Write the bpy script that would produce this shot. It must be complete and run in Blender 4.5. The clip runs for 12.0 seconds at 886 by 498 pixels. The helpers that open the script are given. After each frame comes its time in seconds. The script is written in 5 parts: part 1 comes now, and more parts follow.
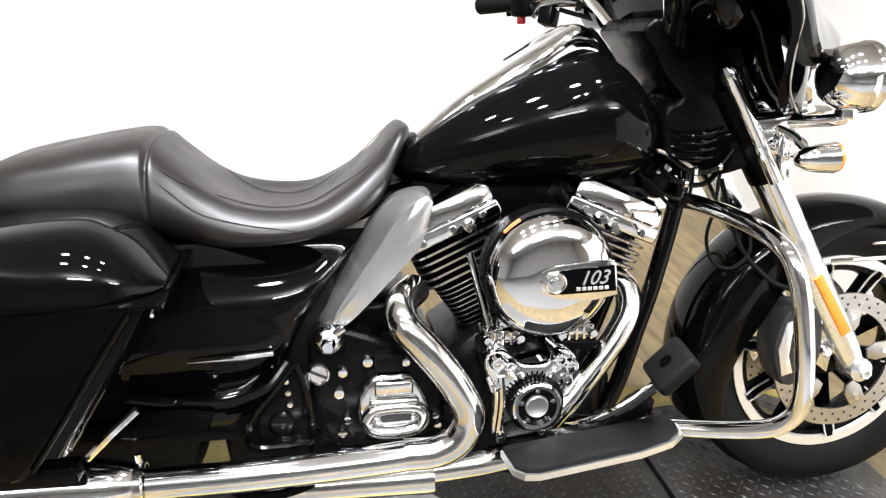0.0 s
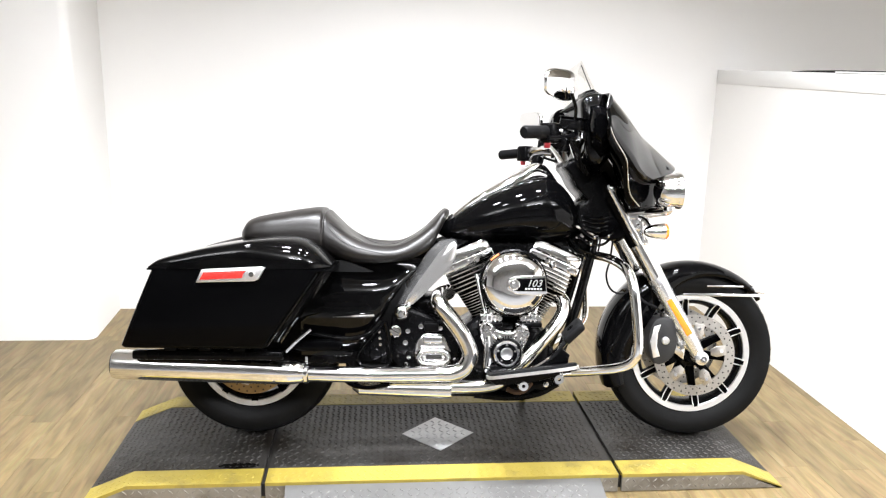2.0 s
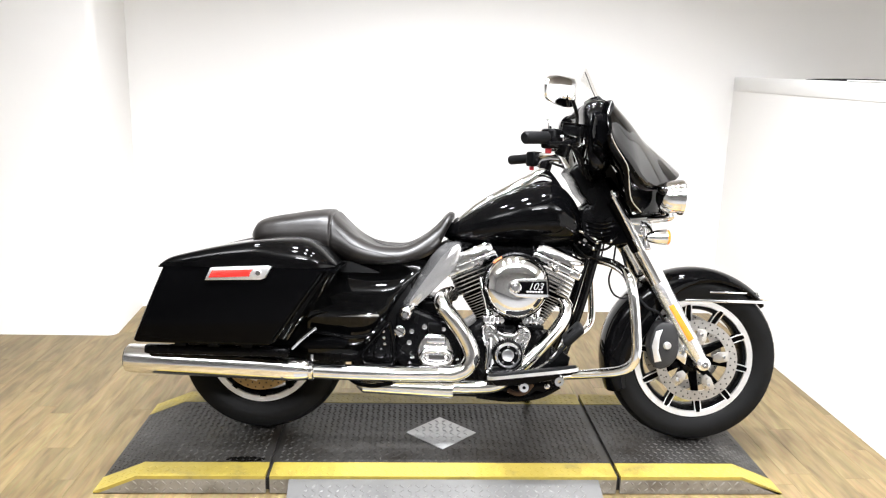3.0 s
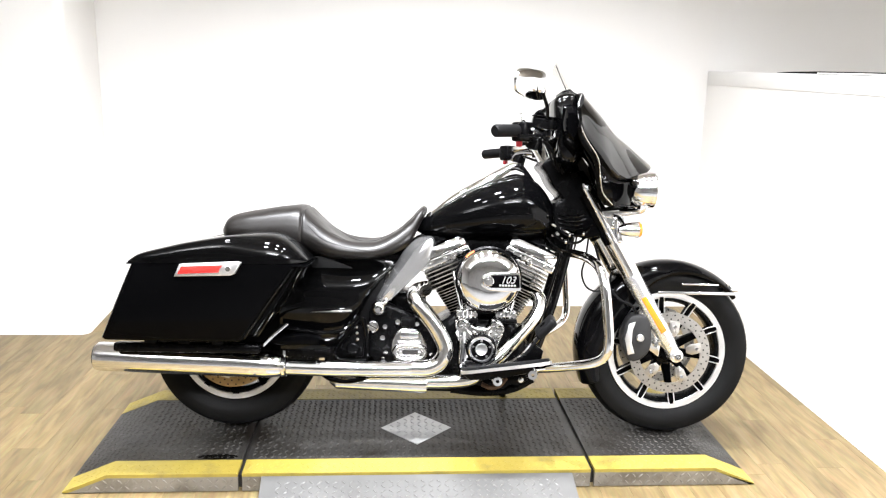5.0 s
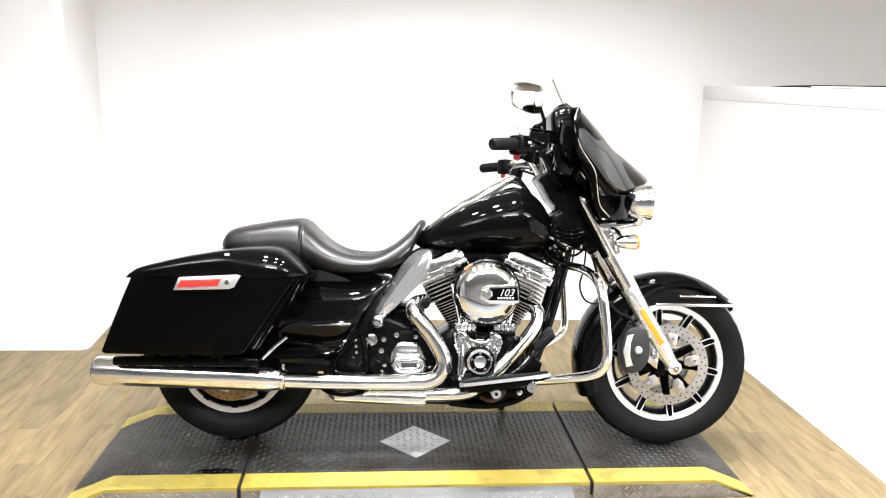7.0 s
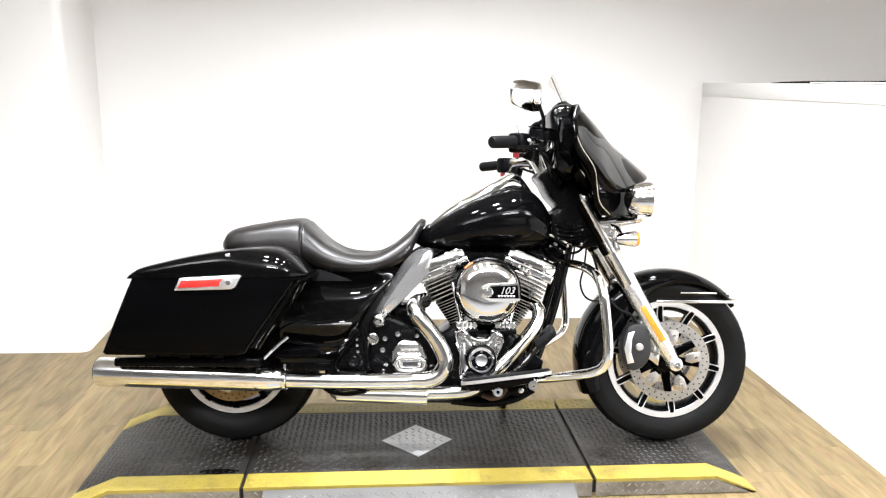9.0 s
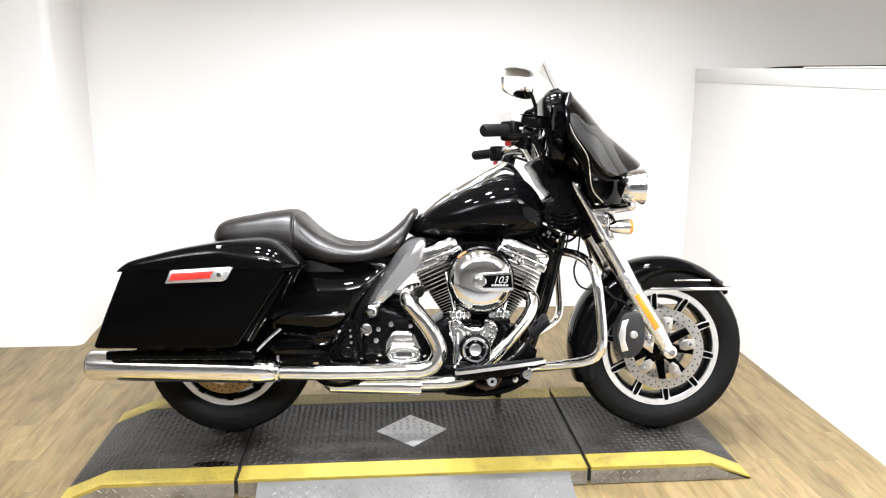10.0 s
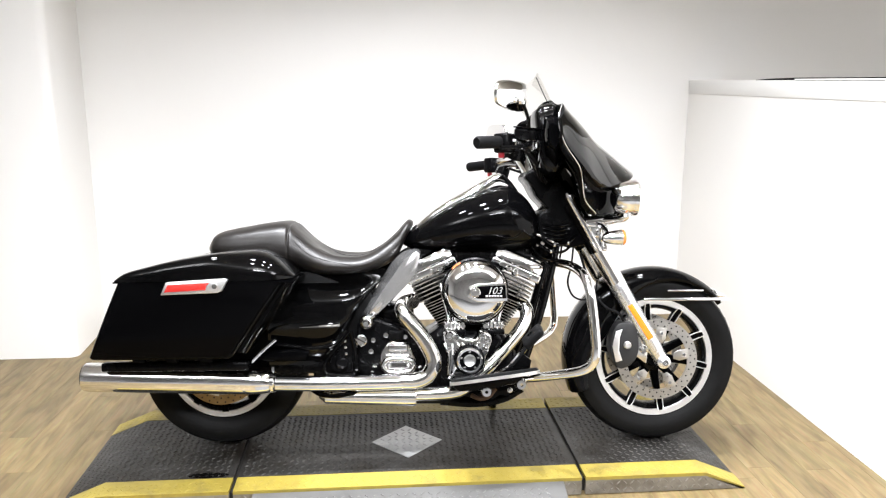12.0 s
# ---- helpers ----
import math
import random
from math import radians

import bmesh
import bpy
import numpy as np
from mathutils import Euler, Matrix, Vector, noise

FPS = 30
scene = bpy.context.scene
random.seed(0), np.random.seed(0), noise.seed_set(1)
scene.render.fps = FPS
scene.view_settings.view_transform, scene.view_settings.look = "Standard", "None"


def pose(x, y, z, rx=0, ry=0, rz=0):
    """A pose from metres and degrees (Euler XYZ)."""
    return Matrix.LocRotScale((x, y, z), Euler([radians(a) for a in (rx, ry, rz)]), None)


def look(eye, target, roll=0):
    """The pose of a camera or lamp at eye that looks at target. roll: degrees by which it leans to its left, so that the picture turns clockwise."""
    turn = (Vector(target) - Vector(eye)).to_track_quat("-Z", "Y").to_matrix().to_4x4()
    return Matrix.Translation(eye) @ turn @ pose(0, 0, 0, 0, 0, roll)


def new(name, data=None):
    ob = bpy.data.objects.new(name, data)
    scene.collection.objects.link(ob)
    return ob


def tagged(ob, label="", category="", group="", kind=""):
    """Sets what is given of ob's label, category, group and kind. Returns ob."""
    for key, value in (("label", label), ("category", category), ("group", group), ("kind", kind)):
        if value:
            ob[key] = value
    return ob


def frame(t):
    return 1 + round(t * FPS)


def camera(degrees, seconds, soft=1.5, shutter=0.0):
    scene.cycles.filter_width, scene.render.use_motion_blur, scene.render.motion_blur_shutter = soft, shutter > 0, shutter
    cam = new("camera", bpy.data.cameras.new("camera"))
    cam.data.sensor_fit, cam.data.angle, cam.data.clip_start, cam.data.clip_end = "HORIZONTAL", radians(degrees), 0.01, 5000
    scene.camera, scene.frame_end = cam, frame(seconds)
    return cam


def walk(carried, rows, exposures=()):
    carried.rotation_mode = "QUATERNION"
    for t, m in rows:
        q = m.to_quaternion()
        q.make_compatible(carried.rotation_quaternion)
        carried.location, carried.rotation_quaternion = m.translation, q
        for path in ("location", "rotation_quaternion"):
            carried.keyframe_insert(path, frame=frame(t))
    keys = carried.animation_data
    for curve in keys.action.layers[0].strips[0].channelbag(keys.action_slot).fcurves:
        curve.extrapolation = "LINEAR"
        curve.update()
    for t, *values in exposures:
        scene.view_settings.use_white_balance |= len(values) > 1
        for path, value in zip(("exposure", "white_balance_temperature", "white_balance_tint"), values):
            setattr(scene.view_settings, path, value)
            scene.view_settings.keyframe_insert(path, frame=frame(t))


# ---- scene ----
cam = camera(59.3, 12.0, soft=1.2)

PATH = [
    (0, (-0.204, -1.246, 1.319), (0.196, 0.53, 0.492), 0.95),
    (0.5, (-0.238, -1.68, 1.409), (0.013, 0.188, 0.742), 0.8),
    (1, (-0.161, -2.086, 1.423), (-0.017, -0.18, 0.834), 1.7),
    (1.5, (-0.178, -2.389, 1.438), (-0.057, -0.453, 0.954), 3.0),
    (2, (-0.232, -2.628, 1.455), (-0.058, -0.691, 0.988), 1.3),
    (2.5, (-0.188, -2.693, 1.469), (-0.059, -0.746, 1.03), 1.7),
    (3, (-0.145, -2.689, 1.462), (-0.049, -0.744, 1.005), 1.6),
    (5, (-0.107, -2.685, 1.45), (0.032, -0.744, 0.988), 1.4),
    (5.5, (-0.11, -2.678, 1.442), (0.027, -0.734, 0.991), 1.1),
    (6, (-0.107, -2.682, 1.444), (0.031, -0.736, 1.003), 1.6),
    (6.5, (-0.115, -2.696, 1.443), (0.004, -0.746, 1.013), 1.7),
    (7, (-0.108, -2.699, 1.443), (0.035, -0.75, 1.021), 1.2),
    (9, (-0.108, -2.702, 1.437), (0.034, -0.752, 1.016), 0.7),
    (9.5, (-0.103, -2.692, 1.441), (0.034, -0.746, 1.003), 0.2),
    (10, (-0.097, -2.688, 1.438), (0.056, -0.745, 0.988), 0.2),
    (10.5, (-0.099, -2.697, 1.444), (0.04, -0.745, 1.033), 0.7),
    (11, (-0.098, -2.704, 1.445), (0.05, -0.752, 1.035), 1.0),
    (11.5, (-0.088, -2.708, 1.446), (0.07, -0.758, 1.028), 0.5),
    (12, (-0.089, -2.704, 1.443), (0.072, -0.756, 1.02), 0.1),
]
LIGHTNESS = [(0, -0.60), (0.5, -0.67), (1, -0.61), (2, -0.47), (3, -0.38), (5, -0.24), (5.5, -0.23), (7, -0.26), (9, -0.39), (10.5, -0.52), (12, -0.57)]
walk(cam, [(t, look(eye, target, roll)) for t, eye, target, roll in PATH], LIGHTNESS)

# ---- world, lamps, exposure ----
FLOOR, DECK = 0.055, 0.12
world = bpy.data.worlds.new("room_air")
scene.world = world
world.use_nodes = True
world.node_tree.nodes["Background"].inputs[0].default_value = (1.0, 0.97, 0.93, 1)
world.node_tree.nodes["Background"].inputs[1].default_value = 0.03
scene.view_settings.exposure = 0.0


def lamp(x, y, z, size, watts, colour=(0.935, 0.952, 1.0), size_y=None, name="ceiling_lamp_light", spread=125):
    d = bpy.data.lights.new(name, "AREA")
    d.energy, d.color, d.size, d.spread = watts, colour, size, radians(spread)
    d.shape = "DISK" if size_y is None else "RECTANGLE"
    if size_y is not None:
        d.size_y = size_y
    ob = new(name, d)
    ob.location = (x, y, z)
    return ob


# ---- materials ----
def material(name, colour, rough=0.5, metal=0.0, coat=0.0, vary=0.0, scale=8.0, bump=0.0, bump_scale=200.0, rough_vary=0.0, alpha=None, spec=None):
    m = bpy.data.materials.new(name)
    m.use_nodes = True
    nt = m.node_tree
    b = nt.nodes["Principled BSDF"]
    b.inputs["Base Color"].default_value = (*colour, 1)
    b.inputs["Roughness"].default_value = rough
    b.inputs["Metallic"].default_value = metal
    b.inputs["Coat Weight"].default_value = coat
    b.inputs["Coat Roughness"].default_value = 0.03
    if spec is not None:
        b.inputs["Specular IOR Level"].default_value = spec
    if vary or bump or rough_vary:
        tc = nt.nodes.new("ShaderNodeTexCoord")
    if vary:
        n = nt.nodes.new("ShaderNodeTexNoise")
        n.inputs["Scale"].default_value, n.inputs["Detail"].default_value = scale, 6
        nt.links.new(tc.outputs["Object"], n.inputs["Vector"])
        mix = nt.nodes.new("ShaderNodeMix")
        mix.data_type = "RGBA"
        mix.inputs["A"].default_value = (*[c * (1 - vary) for c in colour], 1)
        mix.inputs["B"].default_value = (*[min(1, c * (1 + vary)) for c in colour], 1)
        nt.links.new(n.outputs["Fac"], mix.inputs["Factor"])
        nt.links.new(mix.outputs["Result"], b.inputs["Base Color"])
    if rough_vary:
        n = nt.nodes.new("ShaderNodeTexNoise")
        n.inputs["Scale"].default_value, n.inputs["Detail"].default_value = scale * 3, 5
        nt.links.new(tc.outputs["Object"], n.inputs["Vector"])
        r = nt.nodes.new("ShaderNodeMapRange")
        r.inputs["To Min"].default_value, r.inputs["To Max"].default_value = max(0, rough - rough_vary), rough + rough_vary
        nt.links.new(n.outputs["Fac"], r.inputs["Value"])
        nt.links.new(r.outputs["Result"], b.inputs["Roughness"])
    if bump:
        n = nt.nodes.new("ShaderNodeTexNoise")
        n.inputs["Scale"].default_value, n.inputs["Detail"].default_value = bump_scale, 4
        nt.links.new(tc.outputs["Object"], n.inputs["Vector"])
        bn = nt.nodes.new("ShaderNodeBump")
        bn.inputs["Strength"].default_value, bn.inputs["Distance"].default_value = bump, 0.002
        nt.links.new(n.outputs["Fac"], bn.inputs["Height"])
        nt.links.new(bn.outputs["Normal"], b.inputs["Normal"])
    return m


BLACK = material("black_gloss_paint", (0.0014, 0.0014, 0.0016), 0.04, rough_vary=0.015, scale=6, spec=0.04)
BLACK_WET = material("black_clearcoat_paint", (0.0012, 0.0012, 0.0013), 0.04, coat=0.36, spec=0.05)
BLACK_DEEP = material("black_lacquered_paint", (0.0012, 0.0012, 0.0013), 0.04, coat=0.8, spec=0.08)
BLACK_SHEEN = material("black_polished_paint", (0.0014, 0.0014, 0.0016), 0.05, coat=0.25, spec=0.04)
BLACK_SATIN = material("black_satin_metal", (0.0022, 0.0022, 0.0024), 0.26, spec=0.09, vary=0.3, rough_vary=0.1)
BLACK_PLASTIC = material("black_plastic", (0.0025, 0.0025, 0.0027), 0.4, spec=0.10, bump=0.1, bump_scale=600)
LEATHER = material("black_vinyl", (0.0100, 0.0086, 0.0078), 0.37, spec=0.42, vary=0.5, scale=5, bump=0.09, bump_scale=480, rough_vary=0.15)
RUBBER = material("tyre_rubber", (0.0048, 0.0048, 0.0049), 0.5, spec=0.11, vary=0.25, scale=12, bump=0.2, bump_scale=300)
CALIPER = material("dark_grey_caliper", (0.022, 0.022, 0.0225), 0.4, spec=0.3, vary=0.2, scale=30)
GRIP = material("black_rubber", (0.006, 0.006, 0.0063), 0.5, spec=0.08, bump=0.2, bump_scale=300)
CHROME = material("chrome", (0.94, 0.94, 0.945), 0.05, metal=1.0, rough_vary=0.02, scale=10)
CHROME_WORN = material("road_stained_chrome", (0.84, 0.83, 0.81), 0.11, metal=1.0, vary=0.12, scale=20, rough_vary=0.06)
ALLOY = material("machined_aluminium", (0.95, 0.95, 0.95), 0.36, metal=1.0, rough_vary=0.06, scale=30)
SILVER = material("silver_paint", (0.64, 0.635, 0.63), 0.24, metal=0.92, coat=0.25, vary=0.05, scale=60)
SLIDER = material("brushed_silver_fork", (0.86, 0.86, 0.86), 0.26, metal=0.9, rough_vary=0.05, scale=20)
STEEL = material("brake_steel", (0.52, 0.50, 0.47), 0.3, metal=1.0, vary=0.12, scale=30, rough_vary=0.1)
RED = material("red_reflector", (0.55, 0.022, 0.016), 0.15, coat=1.0, bump=0.5, bump_scale=900)
AMBER = material("amber_reflector", (0.95, 0.24, 0.006), 0.18, coat=1.0, bump=0.5, bump_scale=900)
RED_PLASTIC = material("red_switch", (0.45, 0.02, 0.03), 0.35)
# brown-gold metal for the rear disc
BRONZE = material("brown_gold_steel", (0.30, 0.205, 0.095), 0.36, metal=1.0, vary=0.3, scale=25, rough_vary=0.1)
RUST = material("rusty_brown_steel", (0.075, 0.04, 0.022), 0.7, metal=0.3, vary=0.6, scale=30, bump=0.4, bump_scale=150)
MIRROR = material("mirror_glass", (0.92, 0.92, 0.92), 0.01, metal=1.0)
ORANGE_INK = material("orange_print", (0.75, 0.18, 0.05), 0.4)

WALL = material("white_painted_wall", (0.86, 0.85, 0.83), 0.65, vary=0.02, scale=1.2, bump=0.06, bump_scale=160)
LEDGE = material("white_gloss_cap", (0.82, 0.815, 0.80), 0.4, vary=0.02, scale=2)
CEILING = material("pale_ceiling", (0.66, 0.65, 0.63), 0.8, vary=0.12, scale=3)
SIDEWALL = material("beige_painted_wall", (0.46, 0.42, 0.36), 0.7, vary=0.08, scale=2)
DARKWALL = material("grey_showroom_wall", (0.46, 0.455, 0.445), 0.7, vary=0.3, scale=2)
CLEAN_PLATE = material("clean_aluminium_plate", (0.36, 0.36, 0.355), 0.4, metal=0.4, vary=0.2, scale=25, rough_vary=0.12)
PLATE = material("aluminium_tread_plate", (0.15, 0.147, 0.14), 0.42, metal=0.4, vary=0.15, scale=7, rough_vary=0.12)
FLAP = material("flap_tread_plate", (0.115, 0.114, 0.11), 0.42, metal=0.2, vary=0.3, scale=7, rough_vary=0.1)
def stained(m, stain, low, high, scale, strength):
    """Lays an uneven stain over a material's colour."""
    nt = m.node_tree
    b = nt.nodes["Principled BSDF"]
    src = b.inputs["Base Color"].links[0].from_socket
    tc = nt.nodes.new("ShaderNodeTexCoord")
    n = nt.nodes.new("ShaderNodeTexNoise")
    n.inputs["Scale"].default_value, n.inputs["Detail"].default_value, n.inputs["Roughness"].default_value = scale, 8, 0.65
    nt.links.new(tc.outputs["Object"], n.inputs["Vector"])
    r = nt.nodes.new("ShaderNodeMapRange")
    r.inputs["From Min"].default_value, r.inputs["From Max"].default_value, r.inputs["To Max"].default_value = low, high, strength
    nt.links.new(n.outputs["Fac"], r.inputs["Value"])
    mix = nt.nodes.new("ShaderNodeMix")
    mix.data_type = "RGBA"
    mix.inputs["B"].default_value = (*stain, 1)
    nt.links.new(src, mix.inputs["A"])
    nt.links.new(r.outputs["Result"], mix.inputs["Factor"])
    nt.links.new(mix.outputs["Result"], b.inputs["Base Color"])
    return m


DECKGREY = stained(material("worn_grey_deck", (0.029, 0.0275, 0.0255), 0.42, spec=0.26, vary=0.45, scale=60, bump=0.2, bump_scale=200, rough_vary=0.12), (0.009, 0.0065, 0.004), 0.44, 0.64, 4.5, 0.85)
# worn lozenge tops, made lighter so their highlights sit in the colour
TREADTOP = stained(material("worn_tread_highlights", (0.058, 0.055, 0.050), 0.5, metal=0.1, vary=0.5, scale=25), (0.014, 0.011, 0.008), 0.42, 0.62, 4.5, 0.9)
YELLOW = stained(material("yellow_safety_stripe", (0.31, 0.240, 0.040), 0.5, vary=0.12, scale=40, bump=0.1, bump_scale=150), (0.13, 0.105, 0.04), 0.50, 0.72, 9.0, 0.7)
# grey stands in for unseen wood so the chrome's reflections stay neutral
UNDERLAY = material("grey_unseen_floor", (0.15, 0.148, 0.145), 0.7, vary=0.2, scale=4)
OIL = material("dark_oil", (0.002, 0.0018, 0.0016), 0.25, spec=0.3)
# tan and lighter than the flap, with the wood's reflection in the colour
BARE = stained(material("bare_plate_wood_reflection", (0.22, 0.205, 0.18), 0.42, metal=0.25, vary=0.2, scale=20, rough_vary=0.1), (0.08, 0.065, 0.045), 0.46, 0.66, 8.0, 0.7)
GAP = material("dark_gap", (0.02, 0.018, 0.016), 0.7)


def glass_material(name, colour, rough=0.02):
    m = bpy.data.materials.new(name)
    m.use_nodes = True
    nt = m.node_tree
    nt.nodes.clear()
    out = nt.nodes.new("ShaderNodeOutputMaterial")
    t, g, mix = (nt.nodes.new(k) for k in ("ShaderNodeBsdfTransparent", "ShaderNodeBsdfGlossy", "ShaderNodeMixShader"))
    t.inputs["Color"].default_value = (*colour, 1)
    g.inputs["Roughness"].default_value = rough
    mix.inputs[0].default_value = 0.06
    nt.links.new(t.outputs[0], mix.inputs[1])
    nt.links.new(g.outputs[0], mix.inputs[2])
    nt.links.new(mix.outputs[0], out.inputs[0])
    return m


SHIELD_GLASS = glass_material("windshield_plastic", (0.955, 0.95, 0.94))
LENS = glass_material("clear_lens", (0.93, 0.93, 0.93))


def wood_material():
    m = bpy.data.materials.new("oak_vinyl_plank")
    m.use_nodes = True
    nt = m.node_tree
    b = nt.nodes["Principled BSDF"]
    tc = nt.nodes.new("ShaderNodeTexCoord")
    info = nt.nodes.new("ShaderNodeObjectInfo")
    add = nt.nodes.new("ShaderNodeVectorMath")
    add.operation = "MULTIPLY_ADD"
    add.inputs[1].default_value = (1, 1, 1)
    scl = nt.nodes.new("ShaderNodeVectorMath")
    scl.operation = "SCALE"
    scl.inputs["Scale"].default_value = 37.0
    comb = nt.nodes.new("ShaderNodeCombineXYZ")
    for i in range(3):
        nt.links.new(info.outputs["Random"], comb.inputs[i])
    nt.links.new(comb.outputs[0], scl.inputs[0])
    nt.links.new(tc.outputs["Object"], add.inputs[0])
    nt.links.new(scl.outputs[0], add.inputs[2])
    mp = nt.nodes.new("ShaderNodeMapping")
    mp.inputs["Scale"].default_value = (20, 3.0, 11)
    nt.links.new(add.outputs[0], mp.inputs["Vector"])
    n1 = nt.nodes.new("ShaderNodeTexNoise")
    n1.inputs["Scale"].default_value, n1.inputs["Detail"].default_value, n1.inputs["Distortion"].default_value = 1.8, 7, 0.5
    nt.links.new(mp.outputs[0], n1.inputs["Vector"])
    mp2 = nt.nodes.new("ShaderNodeMapping")
    mp2.inputs["Scale"].default_value = (150, 7, 60)
    nt.links.new(add.outputs[0], mp2.inputs["Vector"])
    n2 = nt.nodes.new("ShaderNodeTexNoise")
    n2.inputs["Scale"].default_value, n2.inputs["Detail"].default_value = 1.0, 4
    nt.links.new(mp2.outputs[0], n2.inputs["Vector"])
    ramp = nt.nodes.new("ShaderNodeValToRGB")
    ramp.color_ramp.elements[0].position, ramp.color_ramp.elements[0].color = 0.30, (0.138, 0.093, 0.040, 1)
    ramp.color_ramp.elements[1].position, ramp.color_ramp.elements[1].color = 0.70, (0.268, 0.202, 0.098, 1)
    e = ramp.color_ramp.elements.new(0.5)
    e.color = (0.212, 0.153, 0.067, 1)
    mix = nt.nodes.new("ShaderNodeMix")
    mix.data_type, mix.blend_type = "RGBA", "MULTIPLY"
    mix.inputs["Factor"].default_value = 0.4
    nt.links.new(n1.outputs["Fac"], ramp.inputs[0])
    nt.links.new(ramp.outputs[0], mix.inputs["A"])
    nt.links.new(n2.outputs["Color"], mix.inputs["B"])
    tone = nt.nodes.new("ShaderNodeMapRange")
    tone.inputs["To Min"].default_value, tone.inputs["To Max"].default_value = 0.82, 1.17
    nt.links.new(info.outputs["Random"], tone.inputs["Value"])
    hsv = nt.nodes.new("ShaderNodeHueSaturation")
    nt.links.new(tone.outputs[0], hsv.inputs["Value"])
    nt.links.new(mix.outputs["Result"], hsv.inputs["Color"])
    nt.links.new(hsv.outputs[0], b.inputs["Base Color"])
    b.inputs["Roughness"].default_value = 0.48
    bn = nt.nodes.new("ShaderNodeBump")
    bn.inputs["Strength"].default_value, bn.inputs["Distance"].default_value = 0.2, 0.001
    nt.links.new(n2.outputs["Fac"], bn.inputs["Height"])
    nt.links.new(bn.outputs["Normal"], b.inputs["Normal"])
    return m


WOOD = wood_material()


# ---- mesh helpers ----
def mesh_of(bm, mats, sharp=35):
    me = bpy.data.meshes.new("mesh")
    bmesh.ops.recalc_face_normals(bm, faces=bm.faces)
    for f in bm.faces:
        f.smooth = True
    bm.to_mesh(me)
    bm.free()
    me.set_sharp_from_angle(angle=radians(sharp))
    for m in mats if isinstance(mats, (list, tuple)) else [mats]:
        me.materials.append(m)
    return me


def part(name, bm, mats, parent=None, label="", sharp=35):
    ob = new(name, mesh_of(bm, mats, sharp))
    ob.parent = parent
    return tagged(ob, label)


def thing(name, label, category, m=None, group="", kind=""):
    ob = new(name)
    if m is not None:
        ob.matrix_basis = m
    return tagged(ob, label, category, group, kind)


def block(x0, x1, y0, y1, z0, z1, bevel=0.0, bm=None, segs=2):
    bm = bm or bmesh.new()
    r = bmesh.ops.create_cube(bm, size=1.0)
    vs = r["verts"]
    bmesh.ops.scale(bm, vec=(x1 - x0, y1 - y0, z1 - z0), verts=vs)
    bmesh.ops.translate(bm, vec=((x0 + x1) / 2, (y0 + y1) / 2, (z0 + z1) / 2), verts=vs)
    if bevel:
        es = list({e for v in vs for e in v.link_edges})
        bmesh.ops.bevel(bm, geom=es, offset=bevel, segments=segs, affect="EDGES", profile=0.5)
    return bm


def smooth_path(pts, n=8):
    """A rounded line through the points."""
    p = [Vector(q) for q in pts]
    p = [2 * p[0] - p[1]] + p + [2 * p[-1] - p[-2]]
    out = []
    for i in range(1, len(p) - 2):
        a, b, c, d = p[i - 1:i + 3]
        for k in range(n):
            t = k / n
            out.append(0.5 * ((2 * b) + (c - a) * t + (2 * a - 5 * b + 4 * c - d) * t * t + (3 * b - a - 3 * c + d) * t ** 3))
    out.append(p[-2])
    return out


def tube(pts, r, segs=14, n=8, bm=None, smooth=True, flat=1.0):
    """A round tube along a line; r is a number or one per point of the finished line."""
    bm = bm or bmesh.new()
    line = smooth_path(pts, n) if smooth and len(pts) > 2 else [Vector(q) for q in pts]
    radii = r if isinstance(r, (list, tuple)) else None
    if radii and len(radii) != len(line):
        radii = [float(np.interp(i / (len(line) - 1), np.linspace(0, 1, len(radii)), radii)) for i in range(len(line))]
    up, rings = None, []
    for i, c in enumerate(line):
        d = (line[min(i + 1, len(line) - 1)] - line[max(i - 1, 0)]).normalized()
        if up is None:
            up = d.orthogonal().normalized() if abs(d.y) > 0.9 else d.cross(Vector((0, 1, 0))).normalized()
        up = (up - d * up.dot(d)).normalized()
        side = d.cross(up)
        rr = radii[i] if radii else r
        rings.append([bm.verts.new(c + rr * (math.cos(a) * up + flat * math.sin(a) * side)) for a in (2 * math.pi * k / segs for k in range(segs))])
    for a, b in zip(rings, rings[1:]):
        for k in range(segs):
            bm.faces.new((a[k], a[(k + 1) % segs], b[(k + 1) % segs], b[k]))
    bm.faces.new(rings[0])
    bm.faces.new(rings[-1])
    return bm


def lathe(profile, centre=(0, 0, 0), axis="y", segs=32, bm=None):
    """Turns (radius, distance along the axis) round the axis through centre; axis is a letter or a vector."""
    bm = bm or bmesh.new()
    d = Vector({"x": (1, 0, 0), "y": (0, 1, 0), "z": (0, 0, 1)}[axis] if isinstance(axis, str) else axis).normalized()
    u = d.orthogonal().normalized()
    v = d.cross(u)
    c = Vector(centre)
    rings = []
    for r, h in profile:
        if r < 1e-6:
            rings.append([bm.verts.new(c + d * h)])
        else:
            rings.append([bm.verts.new(c + d * h + r * (math.cos(a) * u + math.sin(a) * v)) for a in (2 * math.pi * k / segs for k in range(segs))])
    for a, b in zip(rings, rings[1:]):
        for k in range(segs):
            j = (k + 1) % segs
            if len(a) == 1 and len(b) > 1:
                bm.faces.new((a[0], b[k], b[j]))
            elif len(b) == 1 and len(a) > 1:
                bm.faces.new((a[k], a[j], b[0]))
            elif len(a) > 1:
                bm.faces.new((a[k], a[j], b[j], b[k]))
    return bm


